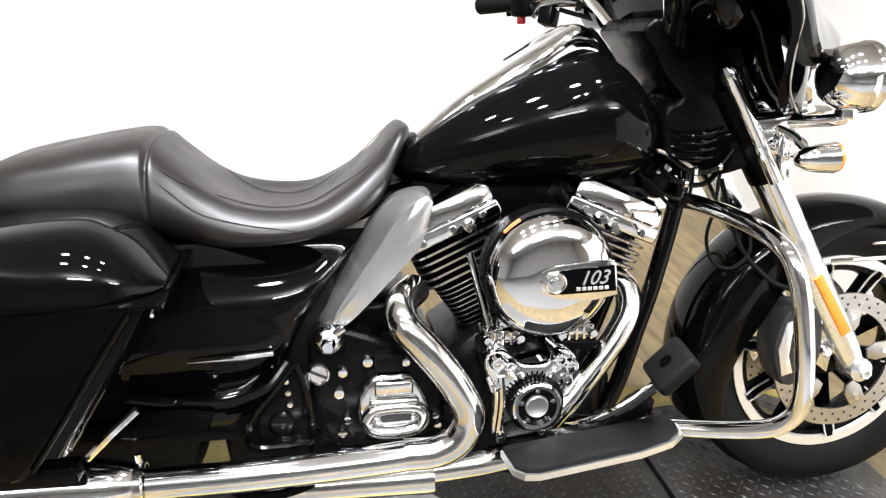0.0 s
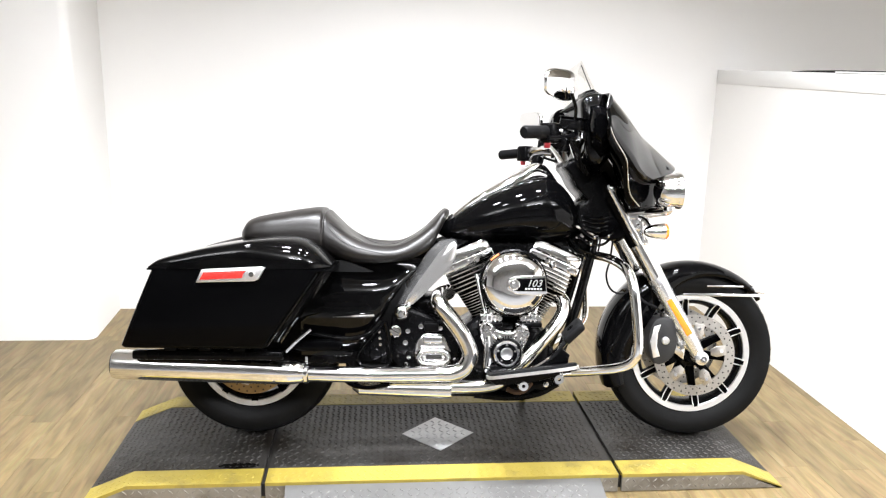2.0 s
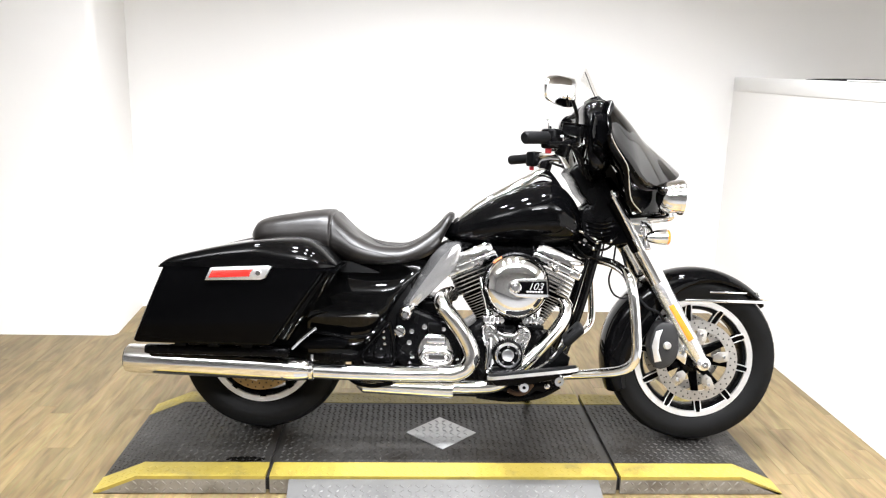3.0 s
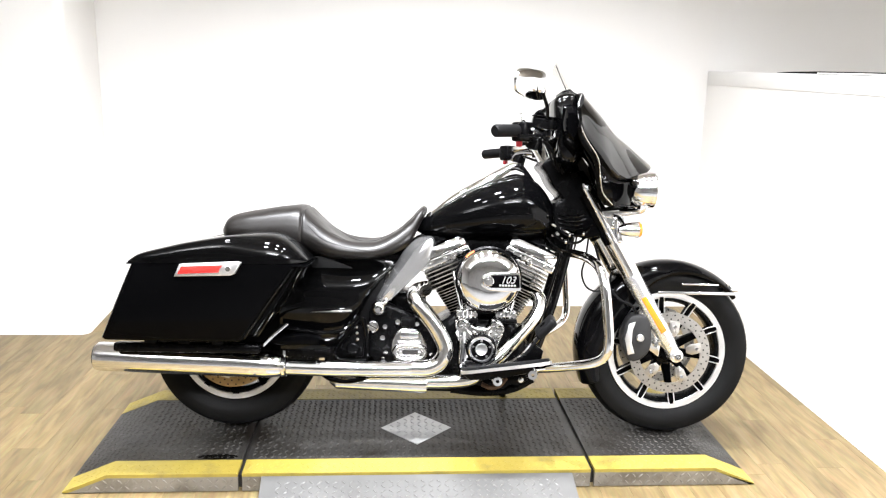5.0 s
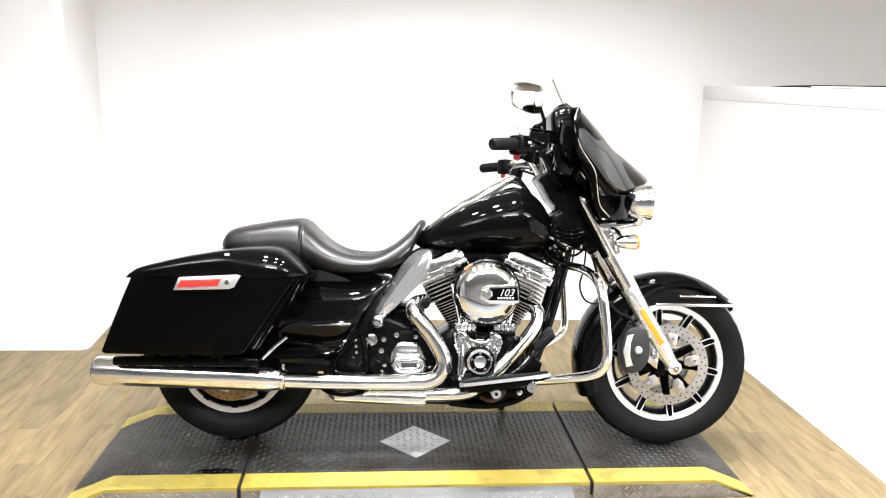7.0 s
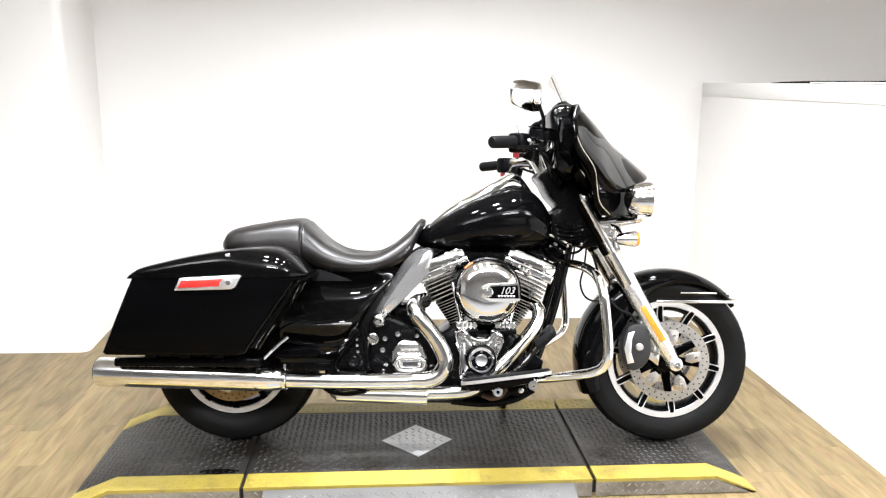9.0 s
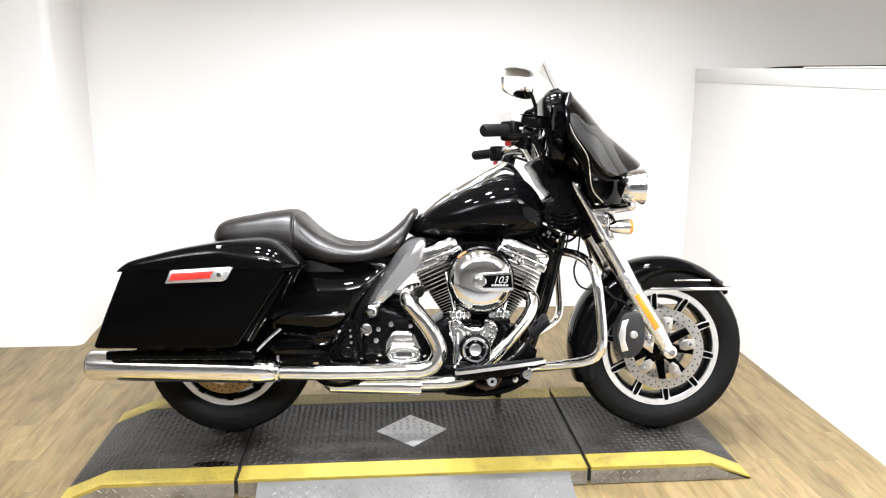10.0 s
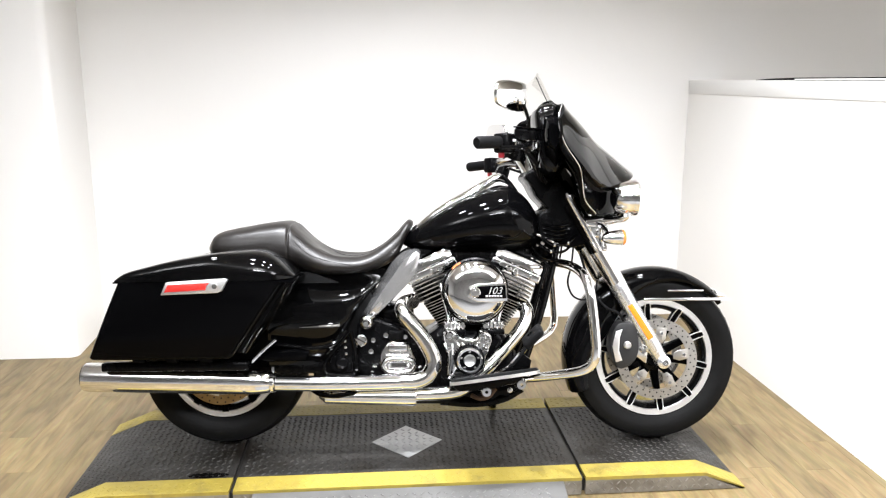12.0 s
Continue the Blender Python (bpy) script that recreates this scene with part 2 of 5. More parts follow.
def plate(outline, y0, y1, bevel=0.003, bm=None, round_n=0, segs=2):
    """A slab whose outline is given in x and z, from y0 to y1."""
    bm = bm or bmesh.new()
    if round_n:
        closed = [Vector((p[0], 0, p[1])) for p in outline]
        k = len(closed)
        ring = smooth_path([closed[-1]] + closed + closed[:2], round_n)
        ring = ring[round_n:round_n * (k + 1)]
        outline = [(p.x, p.z) for p in ring]
    vs = [bm.verts.new((x, y0, z)) for x, z in outline]
    f = bm.faces.new(vs)
    r = bmesh.ops.extrude_face_region(bm, geom=[f])
    top = [g for g in r["geom"] if isinstance(g, bmesh.types.BMVert)]
    bmesh.ops.translate(bm, vec=(0, y1 - y0, 0), verts=top)
    if bevel:
        es = [e for e in f.edges] + [e for g in r["geom"] if isinstance(g, bmesh.types.BMFace) for e in g.edges]
        bmesh.ops.bevel(bm, geom=list(set(es)), offset=bevel, segments=segs, affect="EDGES", profile=0.5, clamp_overlap=True)
    return bm


def loft(sections, bm=None, caps=True, closed=True):
    """A skin over rings of points, all of the same count."""
    bm = bm or bmesh.new()
    rings = [[bm.verts.new(p) for p in s] for s in sections]
    for a, b in zip(rings, rings[1:]):
        m = len(a)
        for k in range(m if closed else m - 1):
            j = (k + 1) % m
            bm.faces.new((a[k], a[j], b[j], b[k]))
    if caps and closed:
        bm.faces.new(rings[0])
        bm.faces.new(rings[-1])
    return bm


def spline(xs, table):
    """Smooth values at xs out of rows (x, a, b, ...)."""
    t = table
    n = len(t[0]) - 1
    px = [r[0] for r in t]
    out = []
    for x in xs:
        i = max(1, min(len(px) - 1, int(np.searchsorted(px, x))))
        row = []
        for k in range(1, n + 1):
            y = [r[k] for r in t]
            slope = []
            for j in range(len(px)):
                a, b = max(0, j - 1), min(len(px) - 1, j + 1)
                slope.append((y[b] - y[a]) / (px[b] - px[a]))
            h = px[i] - px[i - 1]
            s = (x - px[i - 1]) / h
            row.append((2 * s ** 3 - 3 * s * s + 1) * y[i - 1] + (s ** 3 - 2 * s * s + s) * h * slope[i - 1]
                       + (-2 * s ** 3 + 3 * s * s) * y[i] + (s ** 3 - s * s) * h * slope[i])
        out.append(row)
    return out


def oval(w, z0, z1, segs=28, power=2.4, x=0.0, y=0.0):
    """An upright rounded ring across the bike at x: half width w, from z0 to z1."""
    pts = []
    for k in range(segs):
        a = 2 * math.pi * k / segs
        c, s = math.cos(a), math.sin(a)
        pts.append((x, y + w * math.copysign(abs(c) ** (2 / power), c), (z0 + z1) / 2 + (z1 - z0) / 2 * math.copysign(abs(s) ** (2 / power), s)))
    return pts

# ---- the room ----
def structure(name, bm, mats, label, parent=None):
    ob = part(name, bm, mats, parent, sharp=30)
    return tagged(ob, label, name.split("_")[0], kind="structure")


BACK, RIGHT, PANEL = 1.72, 1.69, 1.21
structure("wall_back", block(-1.668, 4.2, BACK, BACK + 0.15, FLOOR - 0.1, 3.3), WALL, "plain white painted back wall of the bay")
left = bmesh.new()
loft([[(x, y, z) for x, y in ((-5.0, PANEL), (-1.682, PANEL), (-1.6625, PANEL + 0.006), (-1.648, PANEL + 0.020), (-1.6405, PANEL + 0.042), (-1.668, BACK), (-1.668, BACK + 0.15), (-5.0, BACK + 0.15))] for z in (FLOOR - 0.1, 3.3)], bm=left)
structure("wall_left", left, WALL, "white painted wall standing forward of the bay")
structure("wall_half", block(RIGHT, RIGHT + 0.12, -2.2, BACK, FLOOR - 0.1, 1.372), WALL, "white painted half-height partition wall")
structure("trim_cap", block(RIGHT - 0.004, RIGHT + 0.16, -2.22, BACK - 0.003, 1.372, 1.447, 0.004), LEDGE, "white cap board on the partition")
structure("wall_side", block(4.2, 4.35, -8.5, BACK + 0.15, FLOOR - 0.1, 3.3), SIDEWALL, "plain beige side wall")
structure("wall_far_left", block(-5.15, -5.0, -8.5, BACK, FLOOR - 0.1, 3.3), DARKWALL, "plain grey side wall")
structure("wall_front", block(-5.15, 4.35, -8.65, -8.5, FLOOR - 0.1, 3.3), DARKWALL, "plain grey wall")
structure("ceiling", block(-5.15, 4.35, -8.65, BACK + 0.15, 3.3, 3.4), CEILING, "pale plain showroom ceiling")
floor = structure("floor", block(-5.15, 4.35, -8.65, BACK + 0.15, FLOOR - 0.1, FLOOR - 0.004), UNDERLAY, "oak-look vinyl plank floor")

# a flat dark strip lying on the partition's cap
strip = thing("flat_panel", "thin dark framed panel lying on the white ledge", "panel")
part("frame", loft([[(1.69, y, 1.4472), (1.78, y, 1.4472), (1.78, y, 1.4472 + h), (1.69, y, 1.4472 + h)] for y, h in ((0.92, 0.002), (0.80, 0.007), (0.55, 0.011), (0.30, 0.011), (-0.75, 0.010))]), BLACK_SATIN, strip)
part("face", block(1.684, 1.689, -0.75, 0.56, 1.4475, 1.4535), LEDGE, strip, "pale front edge")


# ---- the lamps in the ceiling ----
def ceiling_spot(x, y, watts, r=0.095):
    t = thing("ceiling_lamp", "round white ceiling lamp, switched on", "lamp", pose(x, y, 3.28), group="ceiling lamps")
    part("housing", lathe([(r + 0.03, 0.02), (r + 0.03, -0.05), (r + 0.012, -0.055), (r + 0.008, -0.03), (0, -0.03)], axis="z"), LEDGE, t)
    lamp(x, y, 3.215, r * 2, watts, spread=114)


for lx, watts in ((-1.1, 22), (-0.4, 44), (0.35, 49), (1.0, 26.5)):
    for ly, share in ((-1.25, 0.65), (-0.15, 1.3)):
        ceiling_spot(lx, ly, watts * share)
for lx in (-2.2, 0.2, 2.6):
    t = thing("tube_lamp", "three-tube fluorescent ceiling lamp, switched on", "lamp", pose(lx, -3.2, 2.885), group="tube lamps")
    part("tray", block(-0.62, 0.62, -0.3, 0.3, -0.03, 0.02, 0.005), LEDGE, t)
    for k in (-0.5, 0.5):
        part("hanger", tube([(k, 0, 0.02), (k, 0, 0.416)], 0.006, 8), LEDGE, t)
    for k in (-0.18, 0, 0.18):
        lamp(lx, -3.2 + k, 2.84, 1.15, 14 if lx < -1 else 61, size_y=0.05, name="tube_and_fill_light", spread=170)
    # uplight added above each tray to brighten the ceiling reflected in the chrome
    up = lamp(lx, -3.2, 2.93, 1.15, 165, size_y=0.5, name="tube_and_fill_light", spread=175)
    up.rotation_euler = (math.pi, 0, 0)


# ---- the lift the motorcycle stands on ----
lift = thing("motorcycle_lift", "low grey steel motorcycle lift with yellow edge stripes", "lift")


def tread_field(x0, x1, y0, y1, z, pitch=0.0215, keep=None, rise=0.0022):
    """Raised lozenges of a tread plate, each turned a quarter to the next."""
    verts, faces = [], []
    nx, ny = int((x1 - x0) / pitch), int((y1 - y0) / pitch)
    for i in range(nx):
        for j in range(ny):
            cx, cy = x0 + (i + 0.5) * pitch, y0 + (j + 0.5) * pitch
            zz = z(cx) if callable(z) else z
            if keep and not keep(cx, cy):
                continue
            a = radians(45 if (i + j) % 2 else -45)
            ux, uy = math.cos(a), math.sin(a)
            l, w = pitch * 0.46, pitch * 0.13
            b = len(verts)
            dz = (z(cx + 0.01) - z(cx - 0.01)) / 0.02 if callable(z) else 0.0
            for p, q, h in ((-l, 0, 0), (0, -w, 0), (l, 0, 0), (0, w, 0), (-l * 0.45, 0, rise), (l * 0.45, 0, rise)):
                ox = p * ux - q * uy
                verts.append((cx + ox, cy + p * uy + q * ux, zz + h + dz * ox))
            faces += [(b, b + 1, b + 4), (b + 1, b + 5, b + 4), (b + 1, b + 2, b + 5), (b + 2, b + 3, b + 5), (b + 3, b + 4, b + 5), (b + 3, b, b + 4)]
    bm = bmesh.new()
    vs = [bm.verts.new(v) for v in verts]
    for f in faces:
        bm.faces.new([vs[k] for k in f])
    return bm


X0, X1, Y0, Y1, XE = -1.02, 1.02, -0.322, 0.36, 1.165
JL, JR, GAPW = -0.592, 0.592, 0.007
S0, S1 = -0.226, 0.258


def ramp_z(x):
    return DECK - max(0.0, abs(x) - X1) / (XE - X1) * (DECK - FLOOR - 0.006)


def slab(x0, x1, y0, y1, top, depth):
    """A deck piece; its top follows the slope of the ends."""
    xs = sorted({x0, x1, *[v for v in (X0, X1) if x0 < v < x1]})
    return loft([[(x, y0, top(x)), (x, y1, top(x)), (x, y1, top(x) - depth), (x, y0, top(x) - depth)] for x in xs])


def in_diamond(x, y, r=0.131):
    return abs(x) + abs(y) < r


ends = [(-XE, JL - GAPW), (JL + GAPW, JR - GAPW), (JR + GAPW, XE)]
for k, (a, b) in enumerate(ends):
    deck = part("deck_panel", slab(a, b, S0 - 0.003, S1 + 0.003, lambda x: ramp_z(x) - 0.0005, 0.012), DECKGREY, lift, "worn grey tread plate")
    tagged(part("tread", tread_field(a + 0.01, b - 0.01, S0 + 0.003, S1 - 0.003, ramp_z, keep=(lambda x, y: not in_diamond(x, y, 0.145))), TREADTOP, deck, sharp=20), kind="stuff")
    for y0, y1 in ((Y0, S0 - 0.003), (S1 + 0.003, Y1)):
        band = part("yellow_stripe", slab(a, b, y0, y1, lambda x: ramp_z(x) + 0.001, 0.012), YELLOW, lift, "yellow painted safety stripe")
        tagged(part("tread", tread_field(a + 0.01, b - 0.01, y0 + 0.004, y1 - 0.004, lambda x: ramp_z(x) + 0.001, rise=0.0012), YELLOW, band, sharp=20), kind="stuff")
    for y in (Y0, Y1):
        side = bmesh.new()
        xs = sorted({a, b, *[v for v in (X0, X1) if a < v < b]})
        s = -1 if y < 0 else 1
        loft([[(x, y, ramp_z(x) - 0.011), (x, y - s * 0.012, ramp_z(x) - 0.011), (x, y - s * 0.012, FLOOR + 0.003), (x, y, FLOOR + 0.003)] for x in xs], bm=side)
        skirt = part("side_skirt", side, BARE, lift, "bare tread plate side")
        if s < 0:
            tread = part("tread", tread_field(a + 0.006, b - 0.006, FLOOR + 0.005, DECK - 0.012, 0.0, 0.024, keep=lambda x, z: z < ramp_z(x) - 0.016), BARE, skirt, sharp=20)
            tread.matrix_basis = Matrix.Translation((0, y, 0)) @ Matrix.Rotation(radians(90), 4, "X")
            tagged(tread, kind="stuff")
part("centre_plate", plate([(-0.132, 0), (0, -0.132), (0.132, 0), (0, 0.132)], 0, 0.003, 0.001), CLEAN_PLATE, lift, "bare aluminium diamond plate").matrix_basis = Matrix.Translation((0, 0, DECK - 0.001)) @ Matrix.Rotation(radians(90), 4, "X")
tagged(part("tread", tread_field(-0.13, 0.13, -0.13, 0.13, DECK + 0.0022, 0.026, keep=lambda x, y: in_diamond(x, y, 0.115)), CLEAN_PLATE, lift, sharp=20), kind="stuff")
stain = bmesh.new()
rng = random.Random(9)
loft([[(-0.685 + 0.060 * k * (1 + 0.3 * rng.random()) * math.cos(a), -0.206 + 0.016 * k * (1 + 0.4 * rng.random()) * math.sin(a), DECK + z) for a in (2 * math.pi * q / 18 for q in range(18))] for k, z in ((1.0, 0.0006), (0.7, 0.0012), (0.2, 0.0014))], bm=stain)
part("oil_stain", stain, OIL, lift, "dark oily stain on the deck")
part("under_frame", block(-1.0, 1.0, Y0 + 0.03, Y1 - 0.03, FLOOR, FLOOR + 0.045), GAP, lift)
side_plate = part("side_plate", loft([[(x, -0.326, DECK - 0.008), (x, -0.326, DECK - 0.02), (x - 0.04 * math.copysign(1, x), -0.92, FLOOR + 0.004), (x - 0.04 * math.copysign(1, x), -0.92, FLOOR + 0.012)] for x in (-0.52, 0.52)]), FLAP, lift, "bare aluminium tread plate flap")

tagged(part("tread", tread_field(-0.47, 0.47, -0.90, -0.34, 0.0, 0.026), PLATE, side_plate, sharp=20), kind="stuff").matrix_basis = Matrix.Translation((0, -0.326, DECK - 0.0075)) @ Matrix.Rotation(math.atan2(DECK - FLOOR - 0.02, 0.594), 4, "X") @ Matrix.Translation((0, 0.326, 0))

# ---- the motorcycle ----
LEAN, HEADING = 9.0, -2.8
bike = thing("motorcycle", "black touring motorcycle with chrome engine, leaning on its stand", "motorcycle",
             Matrix.Translation((-0.675, 0.048, DECK + 0.002)) @ pose(0, 0, 0, 0, 0, HEADING) @ pose(0, 0, 0, -LEAN, 0, 0))
RA, FA = Vector((0.012, 0, 0.310)), Vector((1.598, 0, 0.312))   # rear and front axle


# wheels
def tyre(r, rim, width):
    w = width / 2
    pr = [(rim - 0.012, -w * 0.62), (rim + 0.004, -w * 0.78), (rim + (r - rim) * 0.35, -w * 0.97), (rim + (r - rim) * 0.6, -w), (rim + (r - rim) * 0.83, -w * 0.86),
          (r - 0.005, -w * 0.52), (r, -w * 0.18), (r, w * 0.18), (r - 0.005, w * 0.52), (rim + (r - rim) * 0.83, w * 0.86), (rim + (r - rim) * 0.6, w),
          (rim + (r - rim) * 0.35, w * 0.97), (rim + 0.004, w * 0.78), (rim - 0.012, w * 0.62), (rim - 0.02, 0), (rim - 0.012, -w * 0.62)]
    return pr


def tread_cuts(c, r, width, n):
    bm = bmesh.new()
    for k in range(n):
        a0 = 2 * math.pi * k / n
        for side in (-1, 1):
            rows = []
            for s in range(5):
                a = a0 + side * 0.01 + s * 0.025
                y = side * width * (0.1 + 0.085 * s)
                rr = r + 0.0006 - 0.03 * (max(0, abs(y) / width - 0.1)) ** 2 * 4
                rows.append((a, y, rr))
            vs = []
            for a, y, rr in rows:
                vs.append([bm.verts.new((c.x + (rr - 0.001) * math.cos(a + d), y, c.z + (rr - 0.001) * math.sin(a + d))) for d in (0, 0.012)])
            for p, q in zip(vs, vs[1:]):
                bm.faces.new((p[0], p[1], q[1], q[0]))
    return bm


def wheel(name, c, r, rim, width, label, spokes, first, disc_r, disc_y):
    w = width / 2 * 0.74
    base = part(name, lathe([(rim, -w), (rim + 0.003, -w + 0.003), (rim + 0.002, -w + 0.009), (rim - 0.02, -w * 0.5), (rim - 0.02, w * 0.5), (rim + 0.002, w - 0.009), (rim, w), (rim - 0.036, w - 0.006),
                              (rim - 0.042, w * 0.4), (rim - 0.042, -w * 0.4), (rim - 0.04, -w + 0.012), (rim - 0.036, -w + 0.004), (rim, -w)], c, segs=72), BLACK_SATIN, bike, label)
    part("rim_face", lathe([(rim - 0.003, -w + 0.001), (rim - 0.004, -w - 0.003), (rim - 0.024, -w - 0.001), (rim - 0.027, -w + 0.004)], c, segs=72), ALLOY, base, "bright machined rim face")
    part("tyre", lathe([(a, h) for a, h in tyre(r, rim, width)], c, segs=96), RUBBER, base, "black road tyre")
    part("tread_groove", tread_cuts(c, r, width, 44), GAP, base)
    part("hub", lathe([(0, -0.075), (0.03, -0.075), (0.035, -0.05), (0.05, -0.045), (0.05, 0.045), (0.035, 0.05), (0.03, 0.075), (0, 0.075)], c), BLACK_SATIN, base)
    ri, ro = 0.045, rim - 0.034
    for k in range(spokes):
        a = radians(first + 360 / spokes * k)
        bm = bmesh.new()
        outline = []
        rows = []
        for s, hw, y0 in ((0.0, 0.016, -0.03), (0.35, 0.012, -0.036), (0.7, 0.010, -0.042), (0.93, 0.011, -w + 0.002), (1.0, 0.012, -w - 0.004), (1.09, 0.008, -w - 0.005)):
            rr = ri + (ro - ri) * s
            bend = 0.05 * s * (1 - s)
            ca, sa = math.cos(a + bend), math.sin(a + bend)
            rows.append([(c.x + rr * ca - e * hw * sa, y, c.z + rr * sa + e * hw * ca) for e, y in ((-1, y0 + 0.004), (-0.75, y0), (0.75, y0), (1, y0 + 0.004), (1, y0 + 0.03), (-1, y0 + 0.03))])
        sp = part("spoke", loft(rows), BLACK, base)
        for e in (-1, 1):
            line = []
            for s, hw, y0 in ((0.66, 0.0105, -0.042), (0.93, 0.011, -w + 0.001), (1.09, 0.009, -w - 0.006)):
                rr = ri + (ro - ri) * s
                bend = 0.05 * s * (1 - s)
                ca, sa = math.cos(a + bend), math.sin(a + bend)
                line.append((c.x + rr * ca - e * hw * sa, y0 - 0.0005, c.z + rr * sa + e * hw * ca))
            tube(line, 0.0022, 6, 3, bm)
        part("spoke_edge", bm, BLACK_SATIN if name == "rear_wheel" else ALLOY, base, "spoke edge")
    # brake disc with holes shown as dark studs, on a bright carrier
    for dy in disc_y:
        disc = part("brake_disc", lathe([(disc_r, dy - 0.003), (disc_r, dy + 0.003), (disc_r - 0.036, dy + 0.003), (disc_r - 0.036, dy - 0.003), (disc_r, dy - 0.003)], c, segs=64), BRONZE if name == "rear_wheel" else STEEL, base, "drilled steel brake disc")
        bm = bmesh.new()
        for k in range(30):
            a = 2 * math.pi * k / 30
            for q, rr in ((0, disc_r - 0.009), (0.1, disc_r - 0.024)):
                lathe([(0, dy - 0.0036), (0.0032, dy - 0.0034)], (c.x + rr * math.cos(a + q), 0, c.z + rr * math.sin(a + q)), segs=8, bm=bm)
        part("disc_hole", bm, GAP, base)
        for k in range(5):
            a = radians(first + 20 + 72 * k)
            ca, sa = math.cos(a), math.sin(a)
            def pt(rr, e):
                return (c.x + rr * ca - e * sa, c.z + rr * sa + e * ca)
            part("disc_carrier", plate([pt(0.06, -0.010), pt(0.08, -0.020), pt(disc_r - 0.032, -0.018), pt(disc_r - 0.032, 0.018), pt(0.08, 0.020), pt(0.06, 0.010)], dy - 0.006, dy + 0.001, 0.002), STEEL, base, "bright disc carrier")
            lathe_c = pt(disc_r - 0.05, 0)
            part("bolt", lathe([(0, -0.004), (0.006, -0.004), (0.007, 0), (0.007, 0.004)], (lathe_c[0], dy - 0.007, lathe_c[1]), segs=8), CHROME, base)
    return base


wheel("front_wheel", FA, 0.311, 0.222, 0.128, "black cast wheel with ten spokes", 10, 67 - 5, 0.148, (-0.085, 0.085))
wheel("rear_wheel", RA, 0.304, 0.203, 0.165, "black cast rear wheel", 10, 20, 0.145, (-0.10,))

# fork
AX = Vector((1.606, 0, 0.312))
UP = (Vector((1.262, 0, 0.895)) - AX).normalized()
TOPD = (Vector((1.262, 0, 0.895)) - AX).length


def along(s, y, off=0.0):
    """A point s metres up the fork, off metres ahead of it."""
    p = AX + UP * s
    f = Vector((UP.z, 0, -UP.x))
    return Vector((p.x + f.x * off, y, p.z + f.z * off))


for y in (-0.118, 0.118):
    leg = part("fork_leg", tube([along(-0.022, y), along(0.0, y), along(0.02, y), along(0.06, y), along(0.28, y), along(0.335, y), along(0.34, y)], [0.018, 0.023, 0.024, 0.029, 0.031, 0.0315, 0.029], 20, 3, smooth=False), SLIDER, bike, "silver fork slider")
    part("fork_tube", tube([along(0.335, y), along(0.48, y)], 0.0325, 18), CHROME_WORN, leg, "chrome fork tube cover")
    part("fork_cover", tube([along(0.47, y), along(0.52, y), along(TOPD - 0.01, y)], 0.034, 18, smooth=False), BLACK, leg, "black upper fork cover")
    part("axle_clamp", lathe([(0, -0.034), (0.006, -0.034), (0.012, -0.03), (0.016, -0.03), (0.024, -0.026), (0.026, 0.02), (0, 0.02)], along(0, y), segs=24), SLIDER, leg)
    part("axle_nut", lathe([(0.006, -0.0345), (0.012, -0.0345), (0.012, -0.042), (0.0065, -0.042), (0.006, -0.036)], along(0, y), segs=6), CHROME, leg)
    s = -1 if y < 0 else 1
    if y < 0:
        part("fork_rod", tube([along(0.47, y - 0.036, -0.004), along(TOPD + 0.01, y - 0.036, 0.0)], 0.0135, 14), CHROME, leg, "chrome fork trim")
        part("fork_cap", lathe([(0, 0.020), (0.012, 0.017), (0.019, 0.006), (0.021, -0.004), (0.018, -0.014), (0, -0.014)], along(TOPD + 0.012, y - 0.03, 0.006), UP), CHROME, leg)
    # amber side reflector
    o = []
    for a, b in ((0.10, -0.010), (0.245, -0.013), (0.245, 0.006), (0.10, 0.012)):
        p = along(a, 0, b)
        o.append((p.x, p.z))
    part("reflector", plate(o, y + s * 0.026, y + s * 0.034, 0.002), AMBER, leg, "amber reflector")

# front fender: a curved shell round the wheel


def fender_shell(c, r, half, a0, a1, n, lip, thick=0.004, tip=0.0, rise=None):
    secs = []
    for k in range(n + 1):
        a = radians(a0 + (a1 - a0) * k / n)
        u = k / n
        rad = r + (rise(u) if rise else 0)
        ring = []
        w = half * (1 - 0.25 * max(0, (u - 0.85) / 0.15) * tip)
        prof = [(-1.0, -lip(u)), (-1.0, -lip(u) * 0.5), (-0.97, -0.018), (-0.85, -0.004), (-0.55, 0.008), (0, 0.013), (0.55, 0.008), (0.85, -0.004), (0.97, -0.018), (1.0, -lip(u) * 0.5), (1.0, -lip(u))]
        pts = [(e * w, rad + d) for e, d in prof] + [(e * (w - thick), rad + d - thick) for e, d in reversed(prof)]
        for y, q in pts:
            ring.append((c.x + q * math.cos(a), y, c.z + q * math.sin(a)))
        secs.append(ring)
    return loft(secs)


fender = part("front_fender", fender_shell(FA, 0.324, 0.088, 203, 40, 40, lambda u: 0.02 + 0.095 * math.exp(-((u - 0.34) / 0.3) ** 2) - 0.008 * u, tip=1.0), BLACK_SHEEN, bike, "black front fender", sharp=50)
part("fender_trim", block(1.545, 1.86, -0.0935, -0.0895, 0.528, 0.538, 0.002), CHROME, fender, "chrome lower trim strip")
part("fender_tip", plate([(1.80, 0.538), (1.845, 0.535), (1.868, 0.533), (1.855, 0.546), (1.835, 0.558), (1.82, 0.566)], -0.05, 0.05, 0.004), CHROME, fender, "chrome fender tip")
part("fender_badge", block(1.632, 1.765, -0.0945, -0.089, 0.562, 0.568, 0.002), CHROME, fender, "thin chrome side bar")

